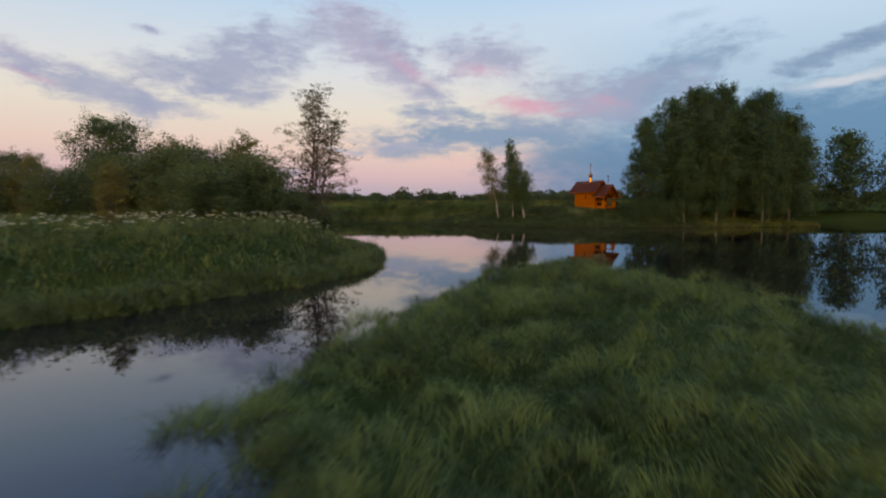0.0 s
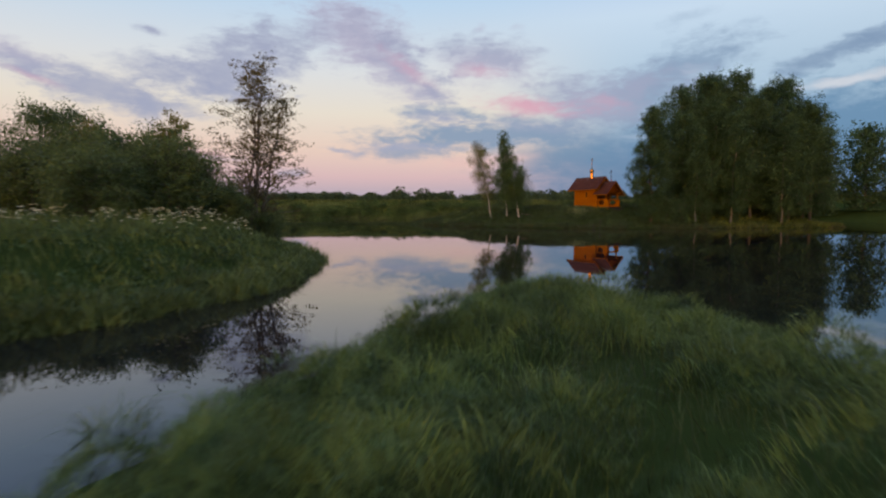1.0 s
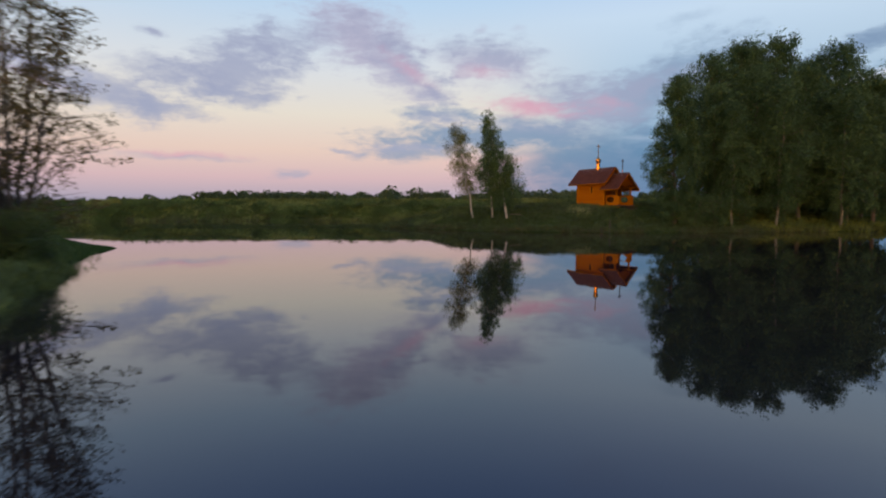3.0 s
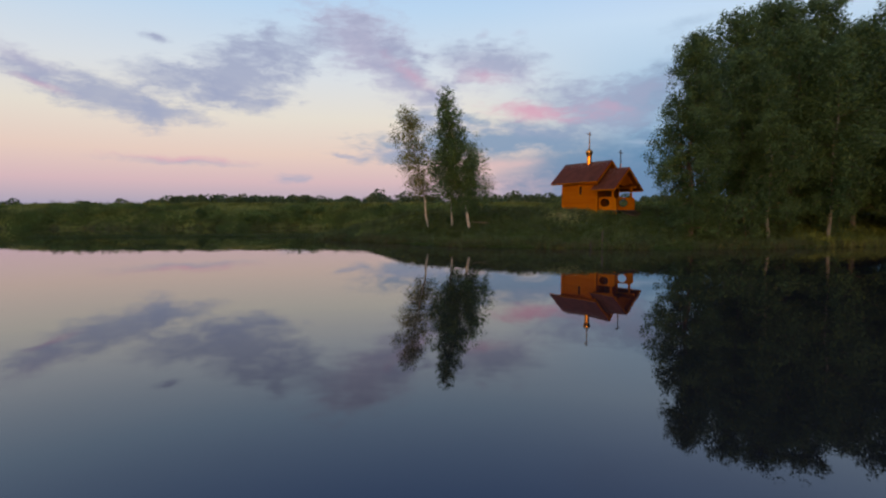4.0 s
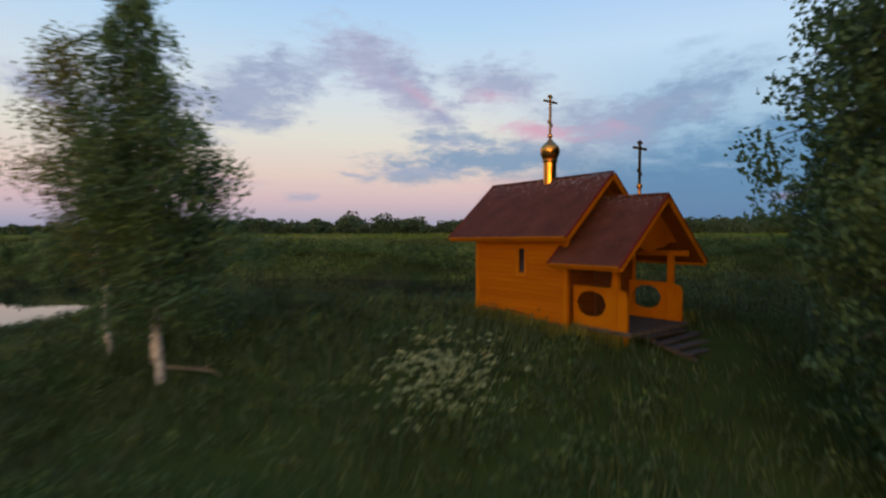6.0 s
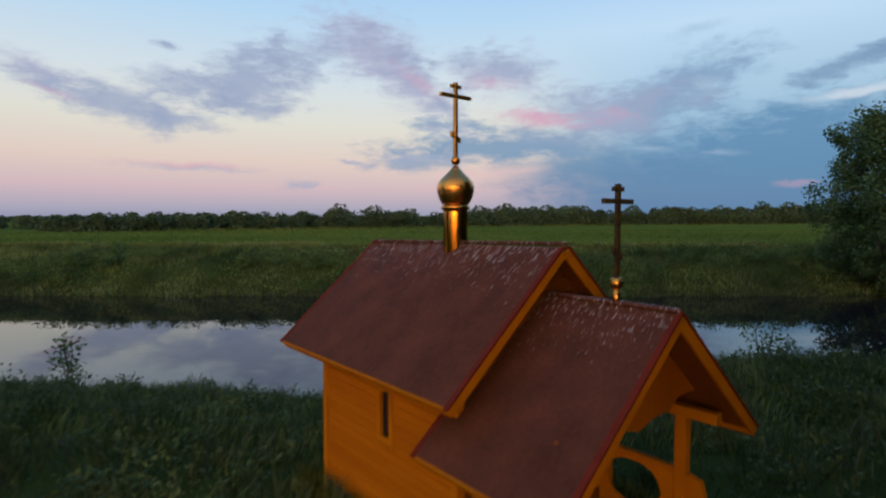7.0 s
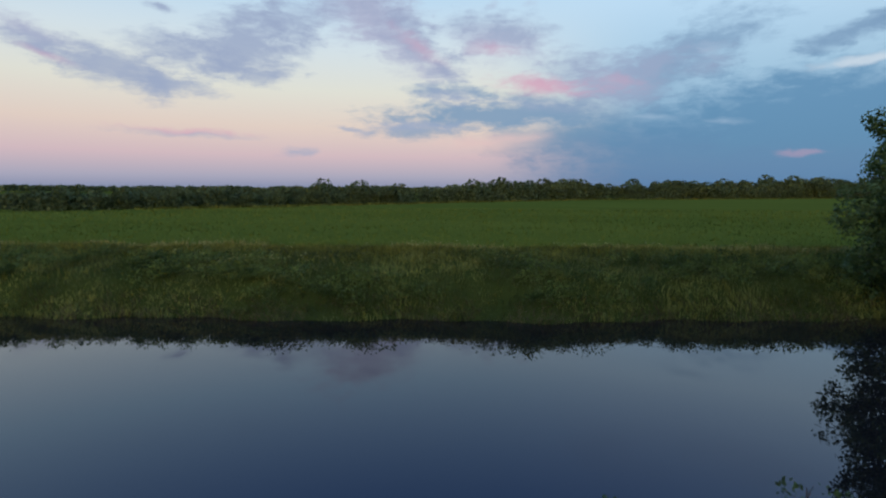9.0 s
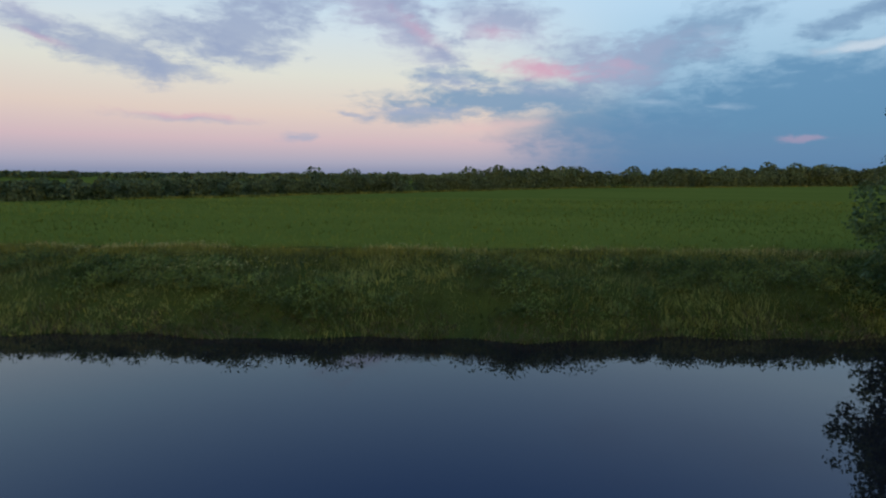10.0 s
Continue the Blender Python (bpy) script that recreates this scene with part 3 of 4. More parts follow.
def scatter(poly, n, box, seed, lo=-0.25, clump=0.0, clump_size=1.2, power=None):
    r = np.random.default_rng(seed)
    x, y = r.uniform(box[0], box[1], n), r.uniform(box[2], box[3], n)
    keep = inside_depth(poly, x, y) + (vnoise(x, y, 2.2, 3) - 0.5) * 0.6 + (vnoise(x, y, 0.8, 4) - 0.5) * 0.24 > lo
    if clump:
        keep &= r.random(n) < (1 - clump) + clump * np.clip((vnoise(x, y, clump_size, seed + 7) - 0.25) * 2.2, 0, 1)
    return x[keep], y[keep]


r = np.random.default_rng(5)
bx, by = scatter(ISLAND, 400, (-3.5, 17, -1.5, 26.2), 21, 0.1)
x, y = scatter(ISLAND, 420, (-3.5, 17, -1.5, 26.2), 19, -0.1)
ex, ey = scatter(ISLAND, 3000, (-3.5, 12, 3.0, 26.0), 22, -0.15)
keep = inside_depth(ISLAND, ex, ey) < 0.6
x, y = np.concatenate([x, ex[keep]]), np.concatenate([y, ey[keep]])
# loose tufts standing in the shallows
tx = np.array([-3.15, -2.95, -3.2, -2.85, -3.05, -2.45, -2.3, -2.6, -2.5, -2.0, 1.1, -1.7, -0.5, 2.55, 2.75])
ty = np.array([6.9, 7.1, 7.3, 7.45, 6.7, 7.2, 7.6, 9.2, 5.1, 10.4, 20.6, 14.0, 16.8, 23.3, 23.9])
x, y = np.concatenate([x, tx]), np.concatenate([y, ty])
depth = inside_depth(ISLAND, x, y)
near = np.clip(depth / 2.5 + 0.5, 0.70, 1.0)
big = 0.5 * r.random(len(x)) ** 1.6
tip = np.clip((26.5 - y) / 4.0, 0.6, 1.0)
high = (0.26 + 0.22 * big * tip) * near
mound = (0.06 + 0.62 * big * tip + 0.12 * vnoise(x, y, 3.0, 32)) * near
high[-len(tx):], mound[-len(tx):] = r.uniform(0.45, 0.62, len(tx)), 0.08
tussocks("sedge_grass", x, y, 120, 0.26 + 0.46 * big + 0.08 * r.random(len(x)), high, (0.007, 0.015), 1.15, M_GRASS, "long drooping green sedge in dense wet tussocks", 41, mound)
big = r.random(len(bx))
tip = np.clip((26.5 - by) / 4.0, 0.6, 1.0) * np.clip(inside_depth(ISLAND, bx, by) / 2.0 + 0.5, 0.7, 1.0)
tussocks("tall_sedge", bx, by, 390, 0.44 + 0.36 * big, (0.28 + 0.14 * big) * tip, (0.006, 0.013), 1.2, M_GRASS, "broad arching sedge tussocks with dark hollows between them", 43, (0.28 + 0.44 * big) * tip, arch=True)
x, y = scatter(ISLAND, 1300, (-3.5, 15, -1.0, 26.2), 28, 0.1)
blades("dry_sedge", x, y, r.uniform(0.3, 0.7, len(x)), r.uniform(0.005, 0.010, len(x)), 0.8, M_STRAW2, "pale withered blades among the sedge", seed=39, swirl=0.6)
x, y = scatter(ISLAND, 62000, (-3.5, 15, -1.0, 26.2), 26, -0.3, 0.35, 0.8)
blades("short_grass", x, y, r.uniform(0.12, 0.42, len(x)), r.uniform(0.007, 0.015, len(x)), 0.5, M_BANKGRASS, "short dark grass between the sedge tussocks", seed=40, swirl=0.7)

x, y = scatter(ISLAND, 9000, (0, 9.5, 15.5, 26.0), 37, 0.15, 0.6, 0.9)
blades("upright_sedge", x, y, r.uniform(0.35, 0.68, len(x)), r.uniform(0.007, 0.014, len(x)), 0.32, M_GRASS, "upright young sedge on the tip of the islet", seed=65, swirl=0.9)

x, y = scatter(LEFT_BANK, 60000, (-45, -2.5, 5, 50), 22, -0.3, 0.4, 1.2)
keep = r.random(len(x)) < np.clip(1.25 - (-x - 5) / 55, 0.2, 1)
x, y = x[keep], y[keep]
blades("meadow_grass", x, y, (0.2 + 0.6 * vnoise(x, y, 1.3, 33) ** 1.3) * r.uniform(0.5, 1.15, len(x)), r.uniform(0.016, 0.036, len(x)), 0.4, M_MEADOW,
       "tall dark green meadow grass on the bank", seed=42, swirl=2.2)

x, y = scatter(LEFT_BANK, 1700, (-40, -2.5, 5, 50), 29, 0.0)
big = r.random(len(x)) ** 1.5
tussocks("bank_tussocks", x, y, 32, 0.3 + 0.7 * big, 0.25 + 0.3 * big, (0.018, 0.042), 0.8, M_MEADOW, "uneven tussocks of grass on the bank", 51, 0.08 + 0.65 * big)

x, y = scatter(LEFT_BANK, 5200, (-13, -2.4, 6, 44), 35, -0.2)
keep = inside_depth(LEFT_BANK, x, y) < 1.1
x, y = x[keep], y[keep]
tussocks("waterside_sedge", x, y, 62, r.uniform(0.25, 0.55, len(x)), r.uniform(0.3, 0.55, len(x)), (0.014, 0.03), 1.0, M_MEADOW, "drooping sedge hanging over the edge of the bank", 60, 0.35 * r.random(len(x)))

x, y = scatter(PENINSULA, 90000, (-4, 63.5, 75, 106), 23, 0.15, 0.4, 1.5)
lx, ly = (x - 23.92) * 0.641 - (y - 88.95) * 0.767, (x - 23.92) * 0.767 + (y - 88.95) * 0.641
keep = ((np.abs(ly) > 1.75) | (lx < -1.72) | (lx > 4.0)) & ((np.abs(ly) > 0.95) | (lx < 0) | (lx > 6.2)) & (r.random(len(x)) < np.where(x > 40, 0.5, 1.0))
x, y = x[keep], y[keep]
blades("peninsula_grass", x, y, (0.2 + 0.7 * vnoise(x, y, 1.4, 34) ** 1.3) * r.uniform(0.5, 1.15, len(x)), r.uniform(0.018, 0.04, len(x)), 0.45, M_BANKGRASS,
       "rank dark green grass and herbs round the chapel", seed=43, swirl=2.2)

x, y = scatter(PENINSULA, 2600, (-4, 62, 75, 106), 30, 0.4)
lx, ly = (x - 23.92) * 0.641 - (y - 88.95) * 0.767, (x - 23.92) * 0.767 + (y - 88.95) * 0.641
keep = ((np.abs(ly) > 2.1) | (lx < -2.1) | (lx > 4.3)) & ((np.abs(ly) > 1.25) | (lx < 0) | (lx > 6.4))
x, y = x[keep], y[keep]
tussocks("peninsula_tussocks", x, y, 27, r.uniform(0.25, 0.8, len(x)), 0.25 + 0.45 * r.random(len(x)) ** 1.5, (0.014, 0.036), 0.6, M_BANKGRASS, "uneven dark tussocks of grass before the chapel", 52, 0.4 * r.random(len(x)) ** 1.4)

x, y = scatter(PENINSULA, 9000, (37, 62, 75, 84), 31, 0.2)
blades("grove_shore_grass", x, y, r.uniform(0.3, 0.9, len(x)), r.uniform(0.03, 0.06, len(x)), 0.4, M_OLIVE, "strip of paler grass along the shore before the grove", seed=57, swirl=1.6)

side = r.integers(0, 3, 5200)
du, dv = r.uniform(-1.9, 3.9, 5200), r.uniform(0.02, 0.55, 5200)
lx = np.where(side == 1, -1.72 - dv, du)
ly = np.where(side == 0, -1.74 - dv, np.where(side == 1, r.uniform(-2.0, 2.0, 5200), 1.74 + dv))
ly = np.where((side == 0) & (lx > 2.1), -1.36 - dv, ly)
# yellow blades here carry the warm light along the wall foot as colour
blades("wall_foot_grass", 23.92 + 0.641 * lx + 0.767 * ly, 88.95 - 0.767 * lx + 0.641 * ly, r.uniform(0.18, 0.52, 5200), r.uniform(0.012, 0.026, 5200), 0.4, M_STRAW2,
       "grass at the foot of the chapel walls, coloured yellowish for warm light", seed=53)

x = r.uniform(-70, 90, 34000)
y = shore_far(x) - 0.4 + r.random(len(x)) ** 1.2 * 15
blades("far_bank_grass", x, y, (0.25 + 0.85 * vnoise(x, y, 2.0, 35) ** 1.3) * r.uniform(0.5, 1.1, len(x)), r.uniform(0.04, 0.09, len(x)), 0.45, M_FARBANK,
       "rough olive green grass on the far river bank", seed=44)
x = r.uniform(-70, 90, 15000)
y = shore_far(x) + 14.2 - 6.0 * r.random(len(x)) ** 1.4
blades("upper_bank_grass", x, y, r.uniform(0.3, 0.75, len(x)), r.uniform(0.04, 0.08, len(x)), 0.4, M_OLIVE, "lighter olive grass along the top of the far bank", seed=58)
x = r.uniform(-70, 90, 1500)
y = shore_far(x) + 0.6 + 12 * r.random(len(x)) ** 1.3
tussocks("far_bank_tussocks", x, y, 18, r.uniform(0.4, 1.1, len(x)), 0.3 + 0.5 * r.random(len(x)), (0.03, 0.07), 0.7, M_FARBANK, "shaggy grass tussocks on the far bank", 55, 0.5 * r.random(len(x)))
x = r.uniform(-70, 90, 9500)
y = shore_far(x) - 0.35 + 2.8 * r.random(len(x)) ** 1.3
keep = vnoise(x, y, 2.4, 61) > 0.38
x, y = x[keep], y[keep]
blades("far_bank_reeds", x, y, r.uniform(0.2, 0.75, len(x)), r.uniform(0.03, 0.06, len(x)), 0.7, M_REED, "brown withered growth hanging over the far water's edge", seed=56)
k = r.random(34000)
y = 149.4 + 110 * k ** 1.7
x = r.uniform(-1, 1, len(k)) * (70 + (y - 94) * 0.9) + 25
keep = y < np.interp(x, [-300, -83, -35, 100, 400], [198, 212, 268, 410, 560])
x, y = x[keep], y[keep]
blades("field_grass", x, y, r.uniform(0.25, 0.55, len(x)), 0.07 + (y - 147) * 0.003, 0.3, M_FIELD, "even green crop on the wide field", seed=45)
x = r.uniform(-70, 95, 12000)
y = 145.6 + 0.6 * np.sin(x * 0.2) + r.normal(0, 0.9, len(x))
keep = vnoise(x, y, 6.0, 63) + 0.25 * r.random(len(x)) > 0.45
x, y = x[keep], y[keep]
blades("field_edge_grass", x, y, r.uniform(0.35, 0.8, len(x)), r.uniform(0.04, 0.08, len(x)), 0.3, M_STRAW2, "yellowish grass along the edge of the field", seed=46)

x = r.uniform(-70, 95, 5200)
y = 146.9 + 0.4 * np.sin(x * 0.17) + r.normal(0, 0.35, len(x))
keep = vnoise(x, y, 5.0, 65) > 0.42
x, y = x[keep], y[keep]
blades("field_margin_straw", x, y, r.uniform(0.5, 1.0, len(x)), r.uniform(0.04, 0.08, len(x)), 0.3, M_STRAW, "broken line of pale dry grass at the field margin", seed=59)

x, y = scatter(PENINSULA, 60000, (-3, 62, 75, 92), 27, 0.05)
d = inside_depth(PENINSULA, x, y)
keep = (d < 1.3) & (vnoise(x, y, 1.8, 29) > 0.35)
x, y = x[keep], y[keep]
blades("shore_reeds", x, y, r.uniform(0.25, 0.7, len(x)), r.uniform(0.012, 0.03, len(x)), 0.25, M_REED, "brown withered reeds along the water's edge", seed=50)

x, y = scatter(PENINSULA, 60000, (2, 48, 90.5, 106), 38, 0.1, 0.4, 1.2)
lx, ly = (x - 23.92) * 0.641 - (y - 88.95) * 0.767, (x - 23.92) * 0.767 + (y - 88.95) * 0.641
keep = (np.abs(ly) > 1.8) | (lx < -1.8) | (lx > 6.2)
x, y = x[keep], y[keep]
blades("back_shore_grass", x, y, (0.2 + 0.5 * vnoise(x, y, 1.2, 36)) * r.uniform(0.5, 1.1, len(x)), r.uniform(0.016, 0.034, len(x)), 0.5, M_MEADOW, "fresher green grass along the back shore", seed=66)
x, y = r.normal(23.2, 1.6, 1500), r.normal(100.9, 0.5, 1500)
blades("silvery_grass", x, y, r.uniform(0.4, 0.95, 1500), r.uniform(0.010, 0.022, 1500), 0.5, M_STRAW, "pale silvery grass on the back shore", seed=54, swirl=1.2)

x, y = scatter(SPIT, 16000, (-34, -2.4, 95.5, 101.5), 36, 0.0)
blades("spit_reeds", x, y, r.uniform(0.12, 0.38, len(x)), r.uniform(0.02, 0.045, len(x)), 0.35, M_BANKGRASS, "low reeds on the narrow spit off the point", seed=62)

x = r.uniform(-60, 330, 9000)
y = np.interp(x, [-83, -35, 100, 400], [217, 262, 405, 552]) - 2 * r.random(len(x))
blades("field_rim_grass", x, y, r.uniform(0.5, 1.1, len(x)), r.uniform(0.3, 0.6, len(x)), 0.3, M_OLIVE, "pale dry grass along the foot of the far woods", seed=64)

# herbs among the grass
x, y = scatter(LEFT_BANK, 1700, (-40, -3, 8, 48), 24, 0.2)
herbs("bank_herbs", x, y, r.uniform(0.25, 0.7, len(x)), r.uniform(0.25, 0.6, len(x)), 0.10, 33, M_HERB, "leafy dark green herbs among the bank grass", 47)
x, y = scatter(PENINSULA, 1500, (-4, 45, 76, 105), 25, 0.1)
lx, ly = (x - 23.92) * 0.641 - (y - 88.95) * 0.767, (x - 23.92) * 0.767 + (y - 88.95) * 0.641
keep = (np.abs(ly) > 2.2) | (lx < -2.2) | (lx > 6.6)
x, y = x[keep], y[keep]
herbs("peninsula_herbs", x, y, r.uniform(0.25, 0.75, len(x)), r.uniform(0.25, 0.65, len(x)), 0.095, 40, M_HERB, "leafy dark green herbs among the rank grass", 48)
x = r.uniform(-65, 85, 950)
y = shore_far(x) + 1.8 + r.random(len(x)) * 7.5
keep = vnoise(x, y, 4.5, 64) > 0.45
x, y = x[keep], y[keep]
herbs("far_bank_herbs", x, y, r.uniform(0.6, 1.7, len(x)), r.uniform(0.6, 1.6, len(x)), 0.19, 95, M_FARHERB, "leafy herbs and low scrub on the far bank", 49)


# ---- trees ----
def tube(points, radii, sides=6):
    """A tapered tube along points; returns vertices and faces."""
    vs, fs = [], []
    for k, (p, rad) in enumerate(zip(points, radii)):
        d = (points[min(k + 1, len(points) - 1)] - points[max(k - 1, 0)])
        d = d / (np.linalg.norm(d) + 1e-9)
        a = np.cross(d, (0.3, 0.9, 0.1))
        a /= np.linalg.norm(a) + 1e-9
        b = np.cross(d, a)
        for i in range(sides):
            w = 2 * math.pi * i / sides
            vs.append(p + rad * (math.cos(w) * a + math.sin(w) * b))
        if k:
            o = len(vs) - 2 * sides
            fs += [(o + i, o + (i + 1) % sides, o + sides + (i + 1) % sides, o + sides + i) for i in range(sides)]
    return vs, fs


def tree(name, label, category, at, height, radius, crown_from, leaves, leaf, leaf_mat, bark, seed, lean=(0, 0), shape="oval", stems=1, trunk_r=None,
         droop=0.0, limbs=46, cluster=0.5, group="", ragged=0.3):
    """A tree of tapered stems, limbs, and a crown of leaf clumps hung on the limbs."""
    r = np.random.default_rng(seed)
    root = new(name)
    tagged(root, label, category, group)
    trunk_r = trunk_r or height * 0.011 + 0.03
    stem, limb, centres, sizes = ([], []), ([], []), [], []

    def add_tube(into, pts, rad, sides):
        v, f = tube(pts, rad, sides)
        o = len(into[0])
        into[0].extend(v)
        into[1].extend([tuple(i + o for i in q) for q in f])

    def reach(f):
        if shape == "oval":
            return math.sin(math.pi * min(1, max(0, f * 0.86 + 0.13))) ** 0.6
        if shape == "cone":
            return max(0.05, 1.2 * (1 - f) ** 1.05) * min(1, 0.5 + f * 1.7)
        if shape == "sparse":
            return max(0.10, (1 - f) ** 0.7) * min(1, 0.6 + f * 2.5)
        return math.sqrt(max(0.0, 1 - (2 * f - 0.9) ** 2 * 0.8))

    for s in range(stems):
        sa = r.uniform(0, 2 * math.pi)
        out = 0.0 if stems == 1 else radius * 0.42
        h = height * (1 if s == 0 else r.uniform(0.75, 0.97))
        top = np.array([lean[0] + math.cos(sa) * out, lean[1] + math.sin(sa) * out, h])
        foot = np.array([math.cos(sa), math.sin(sa), 0]) * (0.0 if stems == 1 else trunk_r * 1.6)
        ks = np.linspace(0, 1, 9)
        wob = r.normal(0, height * 0.008, (9, 3))
        wob[0], wob[-1], wob[:, 2] = 0, 0, 0
        spine = foot + (top - foot) * ks[:, None] + wob
        spine[0, 2] = -0.4
        add_tube(stem, spine, trunk_r * (1 - ks) ** 0.8 / (1 if stems == 1 else 1.3) + 0.012, 8)
        for i in range(limbs // stems):
            f = (i + r.random()) / (limbs // stems)
            t = crown_from / h + (1 - crown_from / h) * f
            p0 = np.array([np.interp(t, ks, spine[:, c]) for c in range(3)])
            ang = i * 2.39996 + r.normal(0, 0.4)
            ln = radius * reach(f) * r.uniform(1 - ragged, 1 + ragged * 0.6) / (1 if stems == 1 else 1.35)
            rise = (0.55 - 0.2 * (1 - f)) * ln * (0.4 + f)
            tip = p0 + np.array([math.cos(ang) * ln, math.sin(ang) * ln, rise - droop * ln])
            mid = p0 * 0.5 + tip * 0.5 + np.array([0, 0, 0.18 * ln])
            add_tube(limb, np.array([p0, mid, tip]), [trunk_r * 0.30 * (1 - t) + 0.012, trunk_r * 0.15 * (1 - t) + 0.008, 0.004], 4)
            for k in range(7):
                q = 0.22 + 0.78 * (k + r.random()) / 7
                a = (1 - q) ** 2 * p0 + 2 * q * (1 - q) * mid + q * q * tip
                centres.append(a + r.normal(0, 0.55, 3) * cluster)
                sizes.append(cluster * (0.55 + 0.6 * (1 - abs(q - 0.6))) * ((0.3 + 0.7 * ln / radius) if shape == "cone" else (0.6 + 0.4 * ln / radius)))
        centres.append(top)
        sizes.append(cluster * 0.4)
    trunk = mesh_object("trunk", stem[0], stem[1], bark, root)
    tagged(mesh_object("branchwork", limb[0], limb[1], M_BARK, root), kind="stuff")
    trunk.data.polygons.foreach_set("use_smooth", np.ones(len(trunk.data.polygons), bool))
    centres, sizes = np.array(centres), np.array(sizes)
    pick = r.choice(len(centres), leaves, p=sizes ** 2 / (sizes ** 2).sum())
    d = r.normal(0, 1, (leaves, 3))
    d /= np.linalg.norm(d, axis=1)[:, None]
    c = centres[pick] + d * (r.random(leaves) ** 0.5 * sizes[pick])[:, None] * np.array([1.1, 1.1, 0.8 + droop])
    c[:, 2] -= droop * 0.5 * r.random(leaves) * sizes[pick]
    c[:, 2] = np.maximum(c[:, 2], 0.15)
    a = r.normal(0, 1, (leaves, 3))
    a /= np.linalg.norm(a, axis=1)[:, None]
    b = np.cross(a, d)
    b /= np.linalg.norm(b, axis=1)[:, None] + 1e-9
    s = (leaf * r.uniform(0.6, 1.25, leaves))[:, None]
    co = np.stack([c - a * s * 0.6, c + b * s * 0.36 - a * s * 0.05, c + a * s * 0.6, c - b * s * 0.36 - a * s * 0.05], 1).reshape(-1, 3)
    crown = new("crown", fast_mesh("crown", co, np.arange(leaves * 4), np.full(leaves, 4), leaf_mat))
    crown.parent = root
    root.location = (at[0], at[1], at[2] if len(at) > 2 else float(land_height(at[0], at[1])) - 0.05)
    return root


def ground_z(x, y):
    return float(land_height(np.array([x]), np.array([y]))[0])


def planted(ob, x, y, turn, scale, h=1.0):
    m = Matrix.LocRotScale((x, y, ground_z(x, y) - 0.05), Euler((0, 0, turn)), None)
    c = copy_thing(ob, m)
    c.scale = (scale, scale, scale * h)
    return c


# two birches and a slim one on the point
tree("birch_tree", "tall birch with white trunk and full green crown", "tree", (12.86, 85.36, 1.15), 12.1, 3.15, 2.2, 36000, 0.12, M_BIRCHLEAF, M_BIRCHBARK, 51,
     lean=(-2.2, 2.7), shape="cone", droop=0.45, limbs=96, cluster=0.62, group="birches on the point", trunk_r=0.115, ragged=0.42)
tree("birch_tree", "slender birch with white trunk beside the taller one", "tree", (11.35, 87.6, 1.15), 8.6, 1.25, 3.6, 6000, 0.125, M_BIRCHLEAF, M_BIRCHBARK, 52,
     lean=(-0.6, 0.4), shape="oval", droop=0.4, limbs=46, cluster=0.6, group="birches on the point", trunk_r=0.085)
tree("birch_tree", "thin birch with white leaning trunk and loose crown", "tree", (9.26, 88.92, 1.0), 11.0, 1.65, 3.0, 10000, 0.125, M_LITBIRCHLEAF, M_BIRCHBARK, 53,
     lean=(-2.2, 0.8), shape="oval", droop=0.35, limbs=56, cluster=0.6, group="birches on the point", trunk_r=0.09, ragged=0.5)

# the grove of tall trees on the peninsula
GROVE = "tall dense deciduous tree with dark green drooping crown"
g1 = tree("grove_tree", GROVE, "tree", (29.25, 79.75), 14.6, 2.6, 0.8, 66000, 0.125, M_LEAF, M_BARK, 61, shape="oval", droop=0.3, limbs=110, cluster=0.52, ragged=0.3, group="grove on the peninsula")
g2 = tree("grove_tree", GROVE, "tree", (36.0, 87.0), 16.8, 4.0, 1.6, 32000, 0.19, M_LEAF, M_BARK, 62, shape="oval", droop=0.3, limbs=100, cluster=0.74, ragged=0.34, group="grove on the peninsula")
g3 = tree("grove_tree", GROVE, "tree", (46.0, 91.0), 19.6, 4.8, 1.6, 36000, 0.21, M_LEAF, M_BARK, 63, shape="oval", droop=0.25, limbs=104, cluster=0.88, ragged=0.34, group="grove on the peninsula")
g6 = tree("grove_birch", "slim birch with pale bare trunk at the edge of the grove", "tree", (40.2, 80.6), 14.6, 2.7, 2.6, 20000, 0.17, M_LEAF, M_GREYBARK, 67, lean=(0.5, 0.2), shape="oval",
          droop=0.5, limbs=80, cluster=0.6, ragged=0.45, trunk_r=0.13, group="grove on the peninsula")
for ob, px, py, turn, sc in [(g3, 41.0, 90.0, 1.0, 0.96), (g3, 52.0, 93.5, 2.2, 1.0), (g3, 50.5, 87.0, 3.9, 0.95), (g2, 55.6, 89.6, 1.9, 1.0), (g2, 39.0, 83.5, 4.0, 0.92),
                             (g2, 45.0, 84.5, 5.1, 0.98), (g2, 53.8, 85.2, 0.6, 0.93), (g2, 34.6, 83.0, 2.7, 0.80), (g2, 50.0, 84.0, 0.4, 0.84),
                             (g6, 35.4, 80.0, 2.1, 0.84), (g6, 47.6, 81.6, 4.0, 0.96), (g3, 46.5, 95.5, 0.2, 0.97), (g3, 43.6, 93.4, 5.2, 0.98)]:
    planted(ob, px, py, turn, sc)

# the big tree on the far bank and those behind the grove
tree("bank_tree", "broad dense tree standing at the water's edge", "tree", (67.2, 136.0), 17.0, 6.2, 0.4, 30000, 0.32, M_LEAF, M_BARK, 64, shape="oval", droop=0.2, limbs=120, cluster=1.0, ragged=0.25, group="trees on the far bank")
